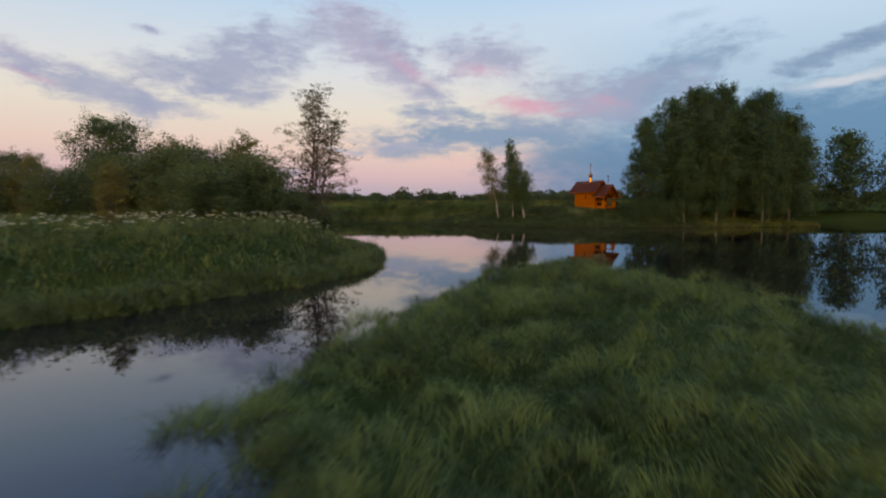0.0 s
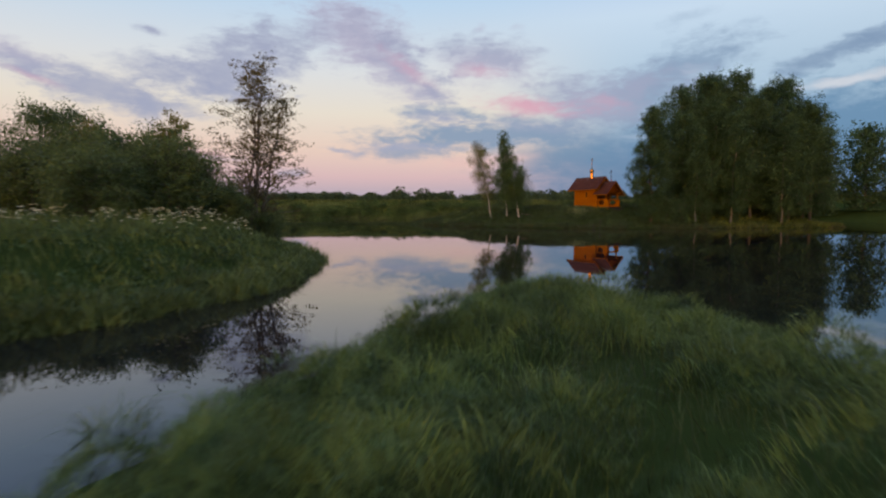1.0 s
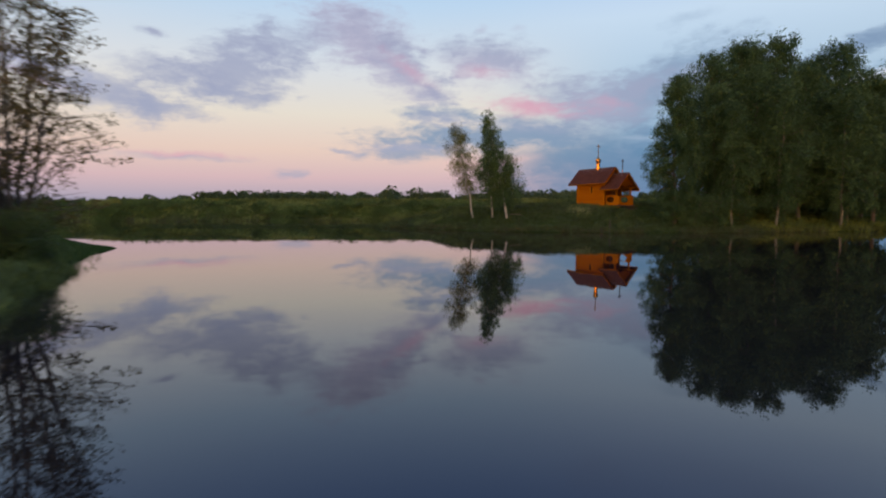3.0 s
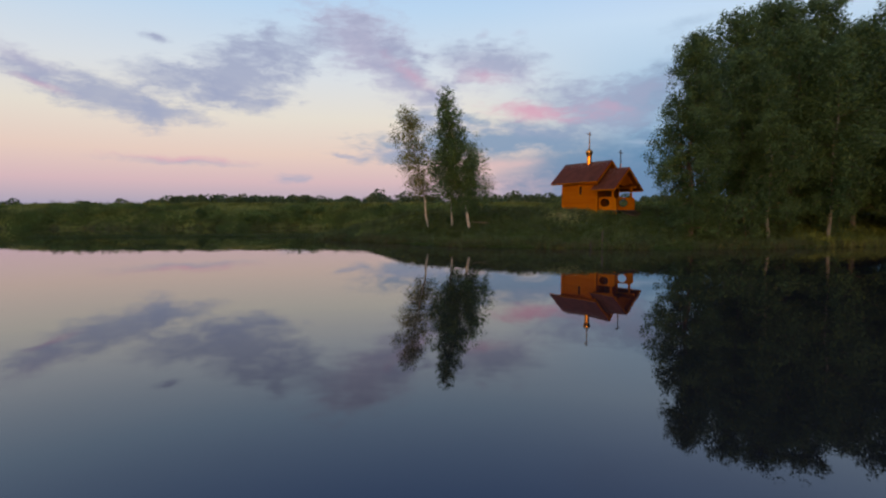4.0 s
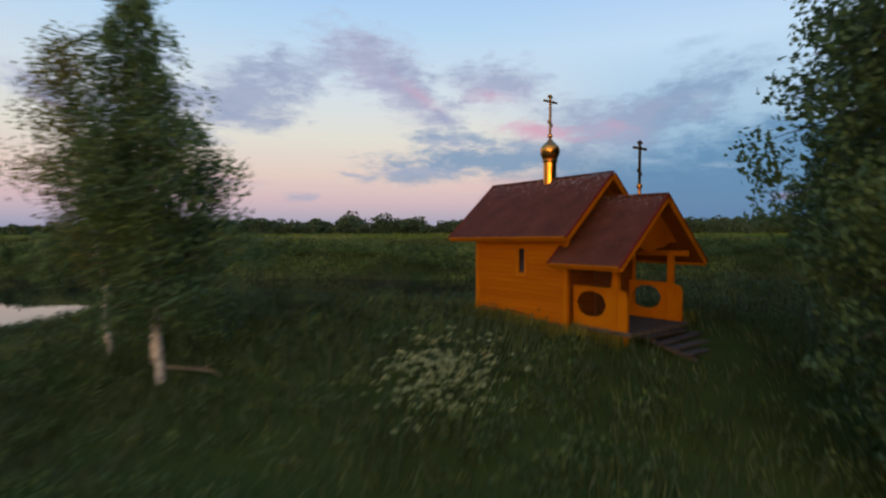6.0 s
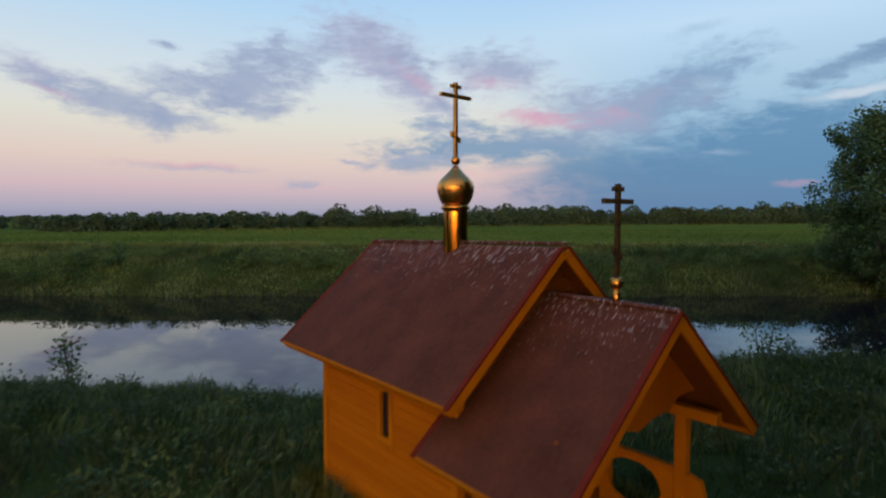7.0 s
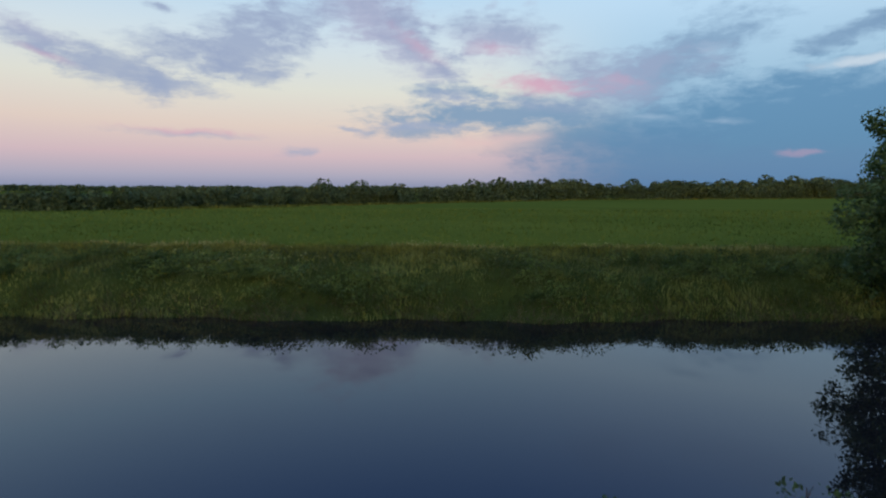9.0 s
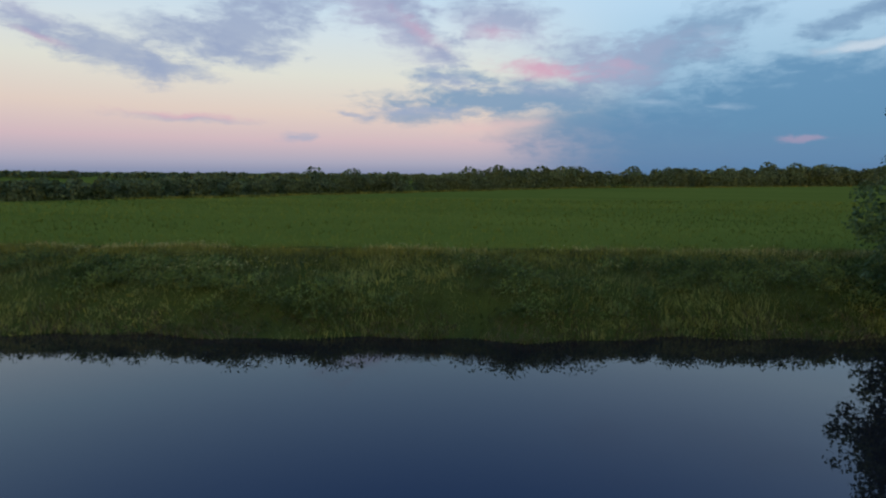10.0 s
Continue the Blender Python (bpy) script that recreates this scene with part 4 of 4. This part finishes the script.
g4 = tree("bank_tree", "dense tree on the far bank behind the grove", "tree", (77.0, 119.0), 14.5, 5.2, 0.4, 9000, 0.42, M_LEAF, M_BARK, 65, shape="oval", droop=0.2, limbs=84, cluster=1.2, group="trees on the far bank")
for px, py, turn, sc in [(75.0, 138.0, 1.2, 1.05), (84.0, 114.5, 3.1, 1.05), (91.0, 108.0, 4.4, 1.0), (99.0, 104.0, 0.3, 0.95), (83.0, 139.0, 2.6, 1.0), (71.5, 126.0, 3.3, 0.9)]:
    planted(g4, px, py, turn, sc)
g5 = tree("grove_shrub", "low leafy shrub at the foot of the grove", "shrub", (31.0, 79.4), 2.6, 1.7, 0.1, 2600, 0.14, M_LEAF, M_BARK, 66, shape="round", stems=3, limbs=36, cluster=0.55, trunk_r=0.04, group="shrubs under the grove")
for px, py, turn, sc in [(33.5, 79.6, 1.0, 1.1), (37.0, 81.0, 2.0, 1.0), (41.0, 81.4, 3.0, 0.9), (48.0, 82.6, 4.0, 0.8)]:
    planted(g5, px, py, turn, sc)

# the thin tree and the thicket on the near bank
tree("alder_tree", "tall thin tree with sparse reddish leaves", "tree", (-10.5, 44.0), 12.3, 4.9, 0.7, 15000, 0.115, M_BROWNLEAF, M_BARK, 71, shape="sparse", stems=4, droop=-0.35,
     limbs=160, cluster=0.5, trunk_r=0.12, ragged=0.6)
t1 = tree("thicket_tree", "broad dark tree in the thicket", "tree", (-43.0, 72.0), 11.0, 5.4, 0.5, 27000, 0.21, M_THICKET, M_BARK, 72, shape="round", limbs=100, cluster=1.1, group="thicket on the near bank")
t2 = tree("thicket_bush", "dense dark green bush in the thicket", "bush", (-23.0, 48.5), 5.7, 4.0, 0.3, 19000, 0.155, M_THICKET, M_BARK, 73, shape="round", limbs=90, stems=3, cluster=0.8, group="thicket on the near bank")
t3 = tree("thicket_bush", "loose bush with leaves coloured yellow for warm light", "bush", (-16.4, 45.2), 7.0, 2.4, 0.5, 6500, 0.15, M_LITLEAF, M_BARK, 74, shape="oval", stems=2, limbs=50, cluster=0.55, group="thicket on the near bank")
for ob, px, py, turn, sc in [(t2, -27.2, 47.0, 1.0, 0.88), (t2, -21.0, 43.6, 2.3, 0.95), (t2, -17.2, 42.2, 3.2, 0.88), (t2, -14.0, 42.6, 4.2, 0.66), (t2, -11.8, 43.6, 0.8, 0.42), (t3, -23.6, 46.6, 0.7, 0.98),
                             (t2, -34.5, 54.0, 5.0, 0.85), (t1, -50.0, 64.0, 1.7, 0.6), (t2, -41.0, 50.0, 2.9, 0.70), (t3, -38.0, 50.0, 2.0, 0.85), (t1, -62.0, 70.0, 0.3, 0.7), (t2, -31.0, 44.0, 1.4, 0.68),
                             (t3, -15.3, 25.4, 2.6, 0.46), (t2, -12.8, 37.4, 2.2, 0.74), (t2, -14.2, 33.5, 0.4, 0.60), (t2, -10.6, 40.0, 1.9, 0.42), (t2, -9.0, 42.5, 3.6, 0.34), (t2, -11.9, 41.6, 5.6, 0.46), (t2, -16.6, 37.0, 5.2, 0.64)]:
    planted(ob, px, py, turn, sc)


def far_woods():
    """A belt of trees along the edge of the field, each a heap of leafy lobes."""
    r = np.random.default_rng(81)
    cs, ss = [], []
    for i in range(560):
        k = r.random()
        x = np.interp(k, [0, 0.14, 0.32, 0.62, 1], [-320, -95, -35, 110, 520]) + r.normal(0, 4)
        y = np.interp(x, [-320, -130, -83, -35, 100, 400, 700], [330, 270, 225, 272, 415, 565, 660]) + 40 * r.random() ** 1.6
        h = np.interp(x, [-320, -130, -80, -35, 100, 400], [5.0, 5.0, 6.0, 7.4, 11.6, 16.5]) * (0.5 + 0.55 * r.random() + 0.35 * r.random() ** 5)
        w = h * r.uniform(0.42, 0.62)
        for lobe in range(3):
            ox, oy, oz = r.normal(0, 0.35) * w, r.normal(0, 0.35) * w, h * (0.40 + 0.17 * lobe)
            lw, lh = w * (1.0 - 0.2 * lobe), h * (0.36 - 0.06 * lobe)
            n = 120
            u, a, q = r.uniform(-1, 1, n), r.uniform(0, 6.283, n), 0.8 + 0.2 * r.random(n)
            rad = lw * np.sqrt(1 - u * u) * q
            cs.append(np.stack([x + ox + np.cos(a) * rad, y + oy + np.sin(a) * rad, 3.4 + oz + u * q * lh], 1))
            ss.append(r.uniform(0.27, 0.56, n) * (0.5 + y / 600) * (0.6 + h / 16))
        n = 40
        cs.append(np.stack([x + r.normal(0, w * 0.8, n), y + r.normal(0, w * 0.8, n), 3.2 + r.random(n) * h * 0.35], 1))
        ss.append(r.uniform(0.3, 0.6, n) * (0.5 + y / 600))
    for i in range(420):
        x, y = r.uniform(-620, 330), r.uniform(600, 700)
        h, w = r.uniform(6.2, 8.4) + 1.2 * r.random() ** 6, r.uniform(5, 9)
        n = 90
        u, a, q = r.uniform(-0.3, 1, n), r.uniform(0, 6.283, n), 0.7 + 0.3 * r.random(n)
        rad = w * np.sqrt(1 - np.clip(u, 0, 1) ** 2) * q
        cs.append(np.stack([x + np.cos(a) * rad, y + np.sin(a) * rad, 3.6 + h * (0.45 + 0.5 * u * q)], 1))
        ss.append(r.uniform(0.9, 1.7, n))
    cs, ss = np.concatenate(cs), np.concatenate(ss)[:, None]
    n = len(cs)
    a = r.normal(0, 1, (n, 3))
    a /= np.linalg.norm(a, axis=1)[:, None]
    b = np.cross(a, r.normal(0, 1, (n, 3)))
    b /= np.linalg.norm(b, axis=1)[:, None]
    co = np.stack([cs - a * ss - b * ss * 0.6, cs + b * ss, cs + a * ss - b * ss * 0.6], 1).reshape(-1, 3)
    ob = new("far_woods", fast_mesh("far_woods", co, np.arange(n * 3), np.full(n, 3), M_FARLEAF))
    tagged(ob, "long dark belt of trees along the far edge of the field", "woods", kind="stuff")


far_woods()


# ---- the wooden chapel ----
def chapel():
    root = new("chapel")
    tagged(root, "small orange wooden chapel with red-brown roof and gilded cupola", "chapel")
    root.matrix_world = pose(23.92, 88.95, 2.70, 0, 0, -50.1)
    U0, U1, B, ZE, ZR = -1.64, 2.04, 1.67, 2.5, 4.36
    # walls of horizontal boards on an inner shell
    win = (0.20, 0.50, 1.42, 2.20)

    def boards(wall, along, at, lo, hi, z0, z1, thick, hole=None, gable=None, mat=M_ORANGE):
        n = int(round((z1 - z0) / 0.155))
        h = (z1 - z0) / n
        for i in range(n):
            a, b = z0 + i * h + 0.004, z0 + (i + 1) * h - 0.004
            l, u = lo, hi
            if gable:
                half = min(hi, max(0.05, (gable - b) / 0.8815))
                l, u = -half, half
            spans = [(l, u)]
            if hole and a < hole[3] and b > hole[2]:
                spans = [(l, hole[0]), (hole[1], u)]
            for s0, s1 in spans:
                bm = box_bm(s0, s1, at - thick / 2, at + thick / 2, a, b, 0.012) if along == "u" else box_bm(at - thick / 2, at + thick / 2, s0, s1, a, b, 0.012)
                part("plank", bm, mat, wall)

    def shell(u0, u1, v0, v1, z0, z1):
        return part("wall", box_bm(u0, u1, v0, v1, z0, z1), M_ORANGE, root)

    sides = prism_bm([(U0 + 0.08, -0.4), (U1 - 0.08, -0.4), (U1 - 0.08, ZE + 0.25), (U0 + 0.08, ZE + 0.25)], -B + 0.05, -B + 0.11,
                     [[(win[0], win[2]), (win[1], win[2]), (win[1], win[3]), (win[0], win[3])]])
    w = part("wall", sides, M_ORANGE, root)
    boards(w, "u", -B, U0, U1, 0.05, ZE + 0.12, 0.07, win)
    w = shell(U0 + 0.08, U1 - 0.08, B - 0.11, B - 0.05, -0.4, ZE + 0.25)
    boards(w, "u", B, U0, U1, 0.05, ZE + 0.12, 0.07)
    for u, door in ((U0, False), (U1, True)):
        ins = 0.08 if u < 0 else -0.08
        w = shell(min(u + ins, u + ins * 1.8), max(u + ins, u + ins * 1.8), -B + 0.12, B - 0.12, -0.4, ZE)
        # door-end boards take the darkened tone, standing in for porch shade
        boards(w, "v", u, -B + 0.04, B - 0.04, 0.05, ZE, 0.07, mat=M_SHADEDBOARD if door else M_ORANGE)
        boards(w, "v", u, -B, B, ZE, ZR - 0.12, 0.07, gable=ZR + (0.07 if door else -0.01), mat=M_SHADEDBOARD if door else M_ORANGE)
    for u in (U0, U1):
        for v in (-B, B):
            part("corner_board", box_bm(u - 0.07, u + 0.07, v - 0.07, v + 0.07, -0.3, ZE + 0.1, 0.012), M_TRIM, root)
    part("plinth", box_bm(U0 - 0.05, U1 + 0.05, -B - 0.05, B + 0.05, -0.5, 0.05, 0.01), M_DARKWOOD, root, "dark timber plinth beam")
    # window
    wf = part("window", prism_bm([(win[0] - 0.06, win[2] - 0.06), (win[1] + 0.06, win[2] - 0.06), (win[1] + 0.06, win[3] + 0.06), (win[0] - 0.06, win[3] + 0.06)], -B - 0.06, -B + 0.0,
                                 [[(win[0] + 0.02, win[2] + 0.02), (win[1] - 0.02, win[2] + 0.02), (win[1] - 0.02, win[3] - 0.02), (win[0] + 0.02, win[3] - 0.02)]]), M_TRIM, root, "narrow window in an orange frame")
    part("pane", box_bm(win[0], win[1], -B + 0.02, -B + 0.03, win[2], win[3]), M_GLASSDARK, wf, "dark glass pane")
    part("window_sill", box_bm(win[0] - 0.09, win[1] + 0.09, -B - 0.10, -B - 0.02, win[2] - 0.10, win[2] - 0.06, 0.008), M_TRIM, wf)
    # door inside the porch
    dr = part("door", box_bm(U1 + 0.04, U1 + 0.09, -0.42, 0.42, 0.1, 1.95, 0.01), M_DARKWOOD, root, "dark wooden door under the porch")
    part("handle", box_bm(U1 + 0.09, U1 + 0.13, 0.28, 0.32, 0.95, 1.15, 0.005), M_GOLD, dr, "small metal handle")

    # roofs: two slopes each, with boards along eave and verge
    def risen(bm, u0, u1, rise, k=1):
        for v in bm.verts:
            v.co.z += rise * (k * v.co.x - u0) / (u1 - u0)
        return bm

    def slope(side, u0, u1, half, ze, zr, t=0.07, rise=0.0):
        ln = math.hypot(half, zr - ze)
        bm = risen(box_bm(u0, u1, 0, ln, -t, 0, 0.015), u0, u1, rise)
        ob = part("roof_slope", bm, M_ROOF, root, "red-brown roof slope streaked white near the ridge")
        pitch = math.degrees(math.atan2(zr - ze, half))
        tilt = Matrix.Translation((0, 0, zr)) @ (pose(0, 0, 0, 0, 0, 180) if side < 0 else Matrix()) @ pose(0, 0, 0, -pitch, 0, 0)
        ob.matrix_basis = tilt @ Matrix.Diagonal((-1, 1, 1, 1)) if side < 0 else tilt
        k = -1 if side < 0 else 1
        for a in (u0, u1):
            vb = part("verge_board", risen(box_bm(k * a - 0.025, k * a + 0.025, 0.02, ln + 0.01, -0.165, -0.012, 0.006), u0, u1, rise, k), M_TRIM, root)
            vb.matrix_basis = tilt
            fl = part("verge_flashing", risen(box_bm(k * a - 0.04, k * a + 0.04, 0.0, ln + 0.03, -0.03, 0.012, 0.006), u0, u1, rise, k), M_FLASHING, root, "red metal edging along the verge")
            fl.matrix_basis = tilt
        fb = part("fascia", risen(box_bm(min(k * u0, k * u1), max(k * u0, k * u1), ln - 0.02, ln + 0.025, -0.17, -0.01, 0.006), u0, u1, rise, k), M_TRIM, root)
        fb.matrix_basis = tilt
        # the darkened tone paints the shade under the roof overhang
        sf = part("soffit", risen(box_bm(min(k * u0, k * u1) + 0.03, max(k * u0, k * u1) - 0.03, 0.05, ln - 0.02, -0.10, -0.072), u0, u1, rise, k), M_SHADEDBOARD, root)
        sf.matrix_basis = tilt

    for s in (-1, 1):
        slope(s, -2.69, 2.42, 2.11, 2.5, ZR, rise=0.10)
        slope(s, 1.84, 4.14, 2.25, 1.83, 3.73)
    part("ridge_cap", risen(box_bm(-2.7, 2.43, -0.07, 0.07, ZR - 0.02, ZR + 0.035, 0.02), -2.69, 2.42, 0.11), M_ROOF, root)
    part("ridge_cap", box_bm(2.1, 4.15, -0.07, 0.07, 3.71, 3.765, 0.02), M_ROOF, root)

    # porch: posts, beams, side panels with shaped openings, gable plate with an arch
    P0, P1, PV = 2.10, 3.48, 1.40
    for v in (-PV, PV):
        part("porch_post", box_bm(P1 - 0.085, P1 + 0.085, v - 0.085, v + 0.085, -0.4, 2.0, 0.015), M_TRIM, root)
        part("porch_beam", box_bm(P0, 4.0, v - 0.08, v + 0.08, 1.98, 2.14, 0.012), M_TRIM, root)
        part("handrail", box_bm(P0, P1 - 0.085, v - 0.06, v + 0.06, 1.12, 1.19, 0.01), M_TRIM, root)
        # wide four-lobed opening with pointed ends
        cu, cz = 2.70, 0.70
        ring = []
        for i in range(32):
            a = 2 * math.pi * i / 32
            rr = 1 + (0.10 if i % 16 == 0 else 0) - (0.05 if i % 8 == 3 or i % 8 == 5 else 0)
            ring.append((cu + 0.45 * rr * math.copysign(abs(math.cos(a)) ** 0.8, math.cos(a)), cz + 0.35 * rr * math.copysign(abs(math.sin(a)) ** 0.7, math.sin(a))))
        part("side_panel", prism_bm([(P0, -0.3), (P1 - 0.085, -0.3), (P1 - 0.085, 1.12), (P0, 1.12)], v - 0.03, v + 0.03, [ring]), M_TRIM, root, "orange porch panel with shaped opening")
        part("wing_board", prism_bm([(P1 + 0.085, -0.3), (P1 + 0.36, -0.3), (P1 + 0.36, 0.9), (P1 + 0.30, 1.1), (P1 + 0.085, 1.16)], v - 0.05, v + 0.05), M_TRIM, root)
    lobes = [(-1.60, 2.38), (-1.0, 2.38), (-0.72, 2.24), (-0.36, 2.22), (0, 2.12), (0.36, 2.22), (0.72, 2.24), (1.0, 2.38), (1.60, 2.38)]
    g = part("gable_plate", prism_bm(lobes + [(0, 3.62)], 3.58, 3.63), M_SHADEDGABLE, root, "orange gable boarding with scalloped lower edge")
    g.matrix_basis = Matrix(((0, 1, 0, 0), (1, 0, 0, 0), (0, 0, 1, 0), (0, 0, 0, 1)))
    part("porch_floor", box_bm(P0, 4.0, -PV - 0.1, PV + 0.1, -0.05, 0.06, 0.01), M_PLANK, root, "grey plank porch floor")

    # gilded drum, onion dome and cross
    part("drum", lathe_bm([(0.215, ZR - 0.3), (0.215, ZR - 0.29), (0.215, ZR + 0.60), (0.215, ZR + 0.62), (0.25, ZR + 0.64), (0.25, ZR + 0.70), (0.19, ZR + 0.72)], 28), M_GOLD, root, "gilded cylindrical drum")
    prof = [(r0, ZR + 0.72 + 0.68 * f) for f, r0 in [(0, 0.232), (0.08, 0.262), (0.2, 0.298), (0.32, 0.320), (0.44, 0.327), (0.54, 0.314), (0.62, 0.282), (0.70, 0.232),
                                                    (0.78, 0.172), (0.86, 0.118), (0.93, 0.076), (1, 0.045)]]
    dome = lathe_bm(prof, 48)
    for v in dome.verts:
        k = 1 - 0.014 * abs(math.cos(6 * math.atan2(v.co.y, v.co.x))) ** 8
        v.co.x, v.co.y = v.co.x * k, v.co.y * k
    part("onion_dome", dome, M_DOME, root, "polished gilded onion dome")

    def cross(u, z0, h, bar, mat, ball):
        bm = bmesh.new()
        box_bm(u - 0.028, u + 0.028, -0.036, 0.036, z0, z0 + h, 0.006, bm)
        box_bm(u - 0.024, u + 0.024, -bar / 2, bar / 2, z0 + h * 0.80, z0 + h * 0.80 + 0.065, 0.006, bm)
        box_bm(u - 0.024, u + 0.024, -bar * 0.17, bar * 0.17, z0 + h * 0.925, z0 + h * 0.925 + 0.06, 0.006, bm)
        n0 = len(bm.verts)
        box_bm(u - 0.024, u + 0.024, -bar * 0.155, bar * 0.155, z0 + h * 0.27, z0 + h * 0.27 + 0.085, 0.006, bm)
        bm.verts.ensure_lookup_table()
        for v in bm.verts[n0:]:
            v.co.z -= v.co.y * 0.55
        c = part("cross", bm, mat, root, "eight-pointed metal cross")
        bs = lathe_bm([(0.012, z0 - ball), (ball * 0.72, z0 - ball * 0.72), (ball, z0), (ball * 0.72, z0 + ball * 0.72), (0.012, z0 + ball)], 16)
        for v in bs.verts:
            v.co.x += u
        part("ball", bs, M_GOLD, c, "small gilded ball")

    cross(0, ZR + 1.49, 1.35, 0.69, M_BRONZE, 0.085)
    cross(3.27, 3.73 + 0.26, 1.29, 0.66, M_OLDWOOD, 0.09)
    neck = lathe_bm([(0.05, 3.65), (0.05, 3.93)], 12)
    for v in neck.verts:
        v.co.x += 3.27
    part("cross_socket", neck, M_GOLD, root)


chapel()


def steps():
    root = new("wooden_steps")
    tagged(root, "weathered grey plank steps leading down from the porch", "steps")
    root.matrix_world = pose(23.92, 88.95, 2.70, 0, 0, -50.1)
    r = random.Random(4)
    for i in range(4):
        u = 4.02 + i * 0.33
        z = -0.04 - 0.10 * i
        bm = box_bm(u, u + 0.29, -1.0 + r.uniform(-0.1, 0.1), 1.0 + r.uniform(-0.1, 0.1), z - 0.05, z, 0.008)
        p = part("tread", bm, M_PLANK, root)
        p.rotation_euler = (r.uniform(-0.03, 0.03), 0, r.uniform(-0.03, 0.03))
    for v in (-0.8, 0.8):
        bm = box_bm(4.0, 5.4, v - 0.05, v + 0.05, -0.17, -0.06)
        for w in bm.verts:
            w.co.z -= (w.co.x - 4.0) * 0.28
        part("stringer", bm, M_PLANK, root)


steps()


# ---- shrubs on the back shore ----
s1 = tree("shrub", "low loose willow shrub by the water", "shrub", (31.7, 102.2), 2.2, 0.8, 0.3, 420, 0.12, M_BIRCHLEAF, M_BARK, 91, stems=3, limbs=18, cluster=0.25, trunk_r=0.03, group="shrubs on the back shore")
for px, py, turn, sc in [(37.0, 102.4, 1.0, 1.15), (38.3, 102.8, 2.0, 1.0), (29.9, 102.0, 3.0, 0.8), (8.6, 100.6, 3.6, 1.2)]:
    planted(s1, px, py, turn, sc)


# ---- white umbels ----
def umbels(name, x, y, h, label, seed, mat=M_FLOWER, size=1.0):
    r = np.random.default_rng(seed)
    n = len(x)
    z = land_height(x, y)
    co, corner, sizes = [], [], []
    for i in range(n):
        for k in range(14):
            a, q = r.uniform(0, 6.283), math.sqrt(r.random()) * 0.085
            s = r.uniform(0.012, 0.024) * size
            c = np.array([x[i] + math.cos(a) * q, y[i] + math.sin(a) * q, z[i] + h[i] - q * q * 3 + r.normal(0, 0.012)])
            w = r.uniform(0, 1.57)
            e, f = np.array([math.cos(w), math.sin(w), r.normal(0, 0.4)]) * s, np.array([-math.sin(w), math.cos(w), r.normal(0, 0.4)]) * s
            o = len(co)
            co += [c - e, c - f, c + e, c + f]
            corner += [o, o + 1, o + 2, o + 3]
            sizes.append(4)
    ob = new(name, fast_mesh(name, np.array(co), np.array(corner), np.array(sizes), mat))
    tagged(ob, label, "flowers", kind="stuff")


x = r.uniform(-40, -5.5, 5200)
y = r.uniform(16, 42, 5200)
d = inside_depth(LEFT_BANK, x, y)
keep = (d > np.where(y > 24, 2.8, 4.5)) & (d < 12) & (vnoise(x, y, 2.0, 77) > 0.42)
x, y = x[keep][:560], y[keep][:560]
umbels("bank_wildflowers", x, y, r.uniform(0.55, 1.0, len(x)), "white umbel flowers along the crest of the bank", 95, size=1.35)
x, y = r.normal(20.55, 0.72, 300), r.normal(83.3, 0.75, 300)
umbels("chapel_wildflowers", x, y, r.uniform(0.35, 0.9, len(x)), "patch of greenish cream umbel flowers before the chapel", 96, M_CREAM)
x, y = r.normal(9.5, 2.6, 70), r.normal(139.2, 0.7, 70)
umbels("far_bank_umbels", x, y, r.uniform(0.7, 1.1, 70), "drift of pale umbel flowers on the slope of the far bank", 98, M_CREAM, 1.7)
x = r.uniform(-20, 70, 1500)
y = shore_far(x) + 6 + r.random(len(x)) * 8.5
keep = vnoise(x, y, 3.5, 78) > 0.62
x, y = x[keep][:190], y[keep][:190]
umbels("far_bank_wildflowers", x, y, r.uniform(0.6, 1.1, len(x)), "scattered pale umbel flowers on the far bank", 97, M_CREAM, 1.5)


# ---- stakes at the water's edge and a fallen branch ----
def stake(x, y, z0, z1, rad, lean):
    root = new("mooring_stake")
    tagged(root, "old grey wooden stake standing in the shallows", "stake", "stakes at the shore")
    v, f = tube(np.array([(0, 0, z0), (lean * 0.4, 0.02, (z0 + z1) / 2), (lean, 0, z1)]), [rad, rad * 0.95, rad * 0.8], 8)
    f.append(tuple(range(len(v) - 8, len(v))))
    mesh_object("pole", v, f, M_PLANK, root)
    root.location = (x, y, 0)


stake(21.7, 76.5, -0.8, 1.25, 0.055, 0.06)
stake(20.9, 76.2, -0.8, 0.55, 0.05, -0.08)


def fallen_branch():
    root = new("fallen_branch")
    tagged(root, "bare brown-grey fallen branch lying by the birch", "branch")
    root.location = (13.75, 85.2, ground_z(13.75, 85.2) + 0.28)
    main = np.array([(-0.7, -0.1, 0.06), (-0.3, 0.0, 0.02), (0.2, 0.04, -0.03), (0.6, -0.05, -0.06), (0.85, -0.15, -0.16)])
    v, f = tube(main, [0.022, 0.03, 0.027, 0.02, 0.012], 6)
    mesh_object("stem", v, f, M_OLDBRANCH, root)
    v, f = tube(np.array([(0.2, 0.03, -0.03), (0.38, 0.12, 0.07), (0.5, 0.2, 0.08)]), [0.014, 0.01, 0.005], 5)
    mesh_object("twig", v, f, M_OLDBRANCH, root)


fallen_branch()
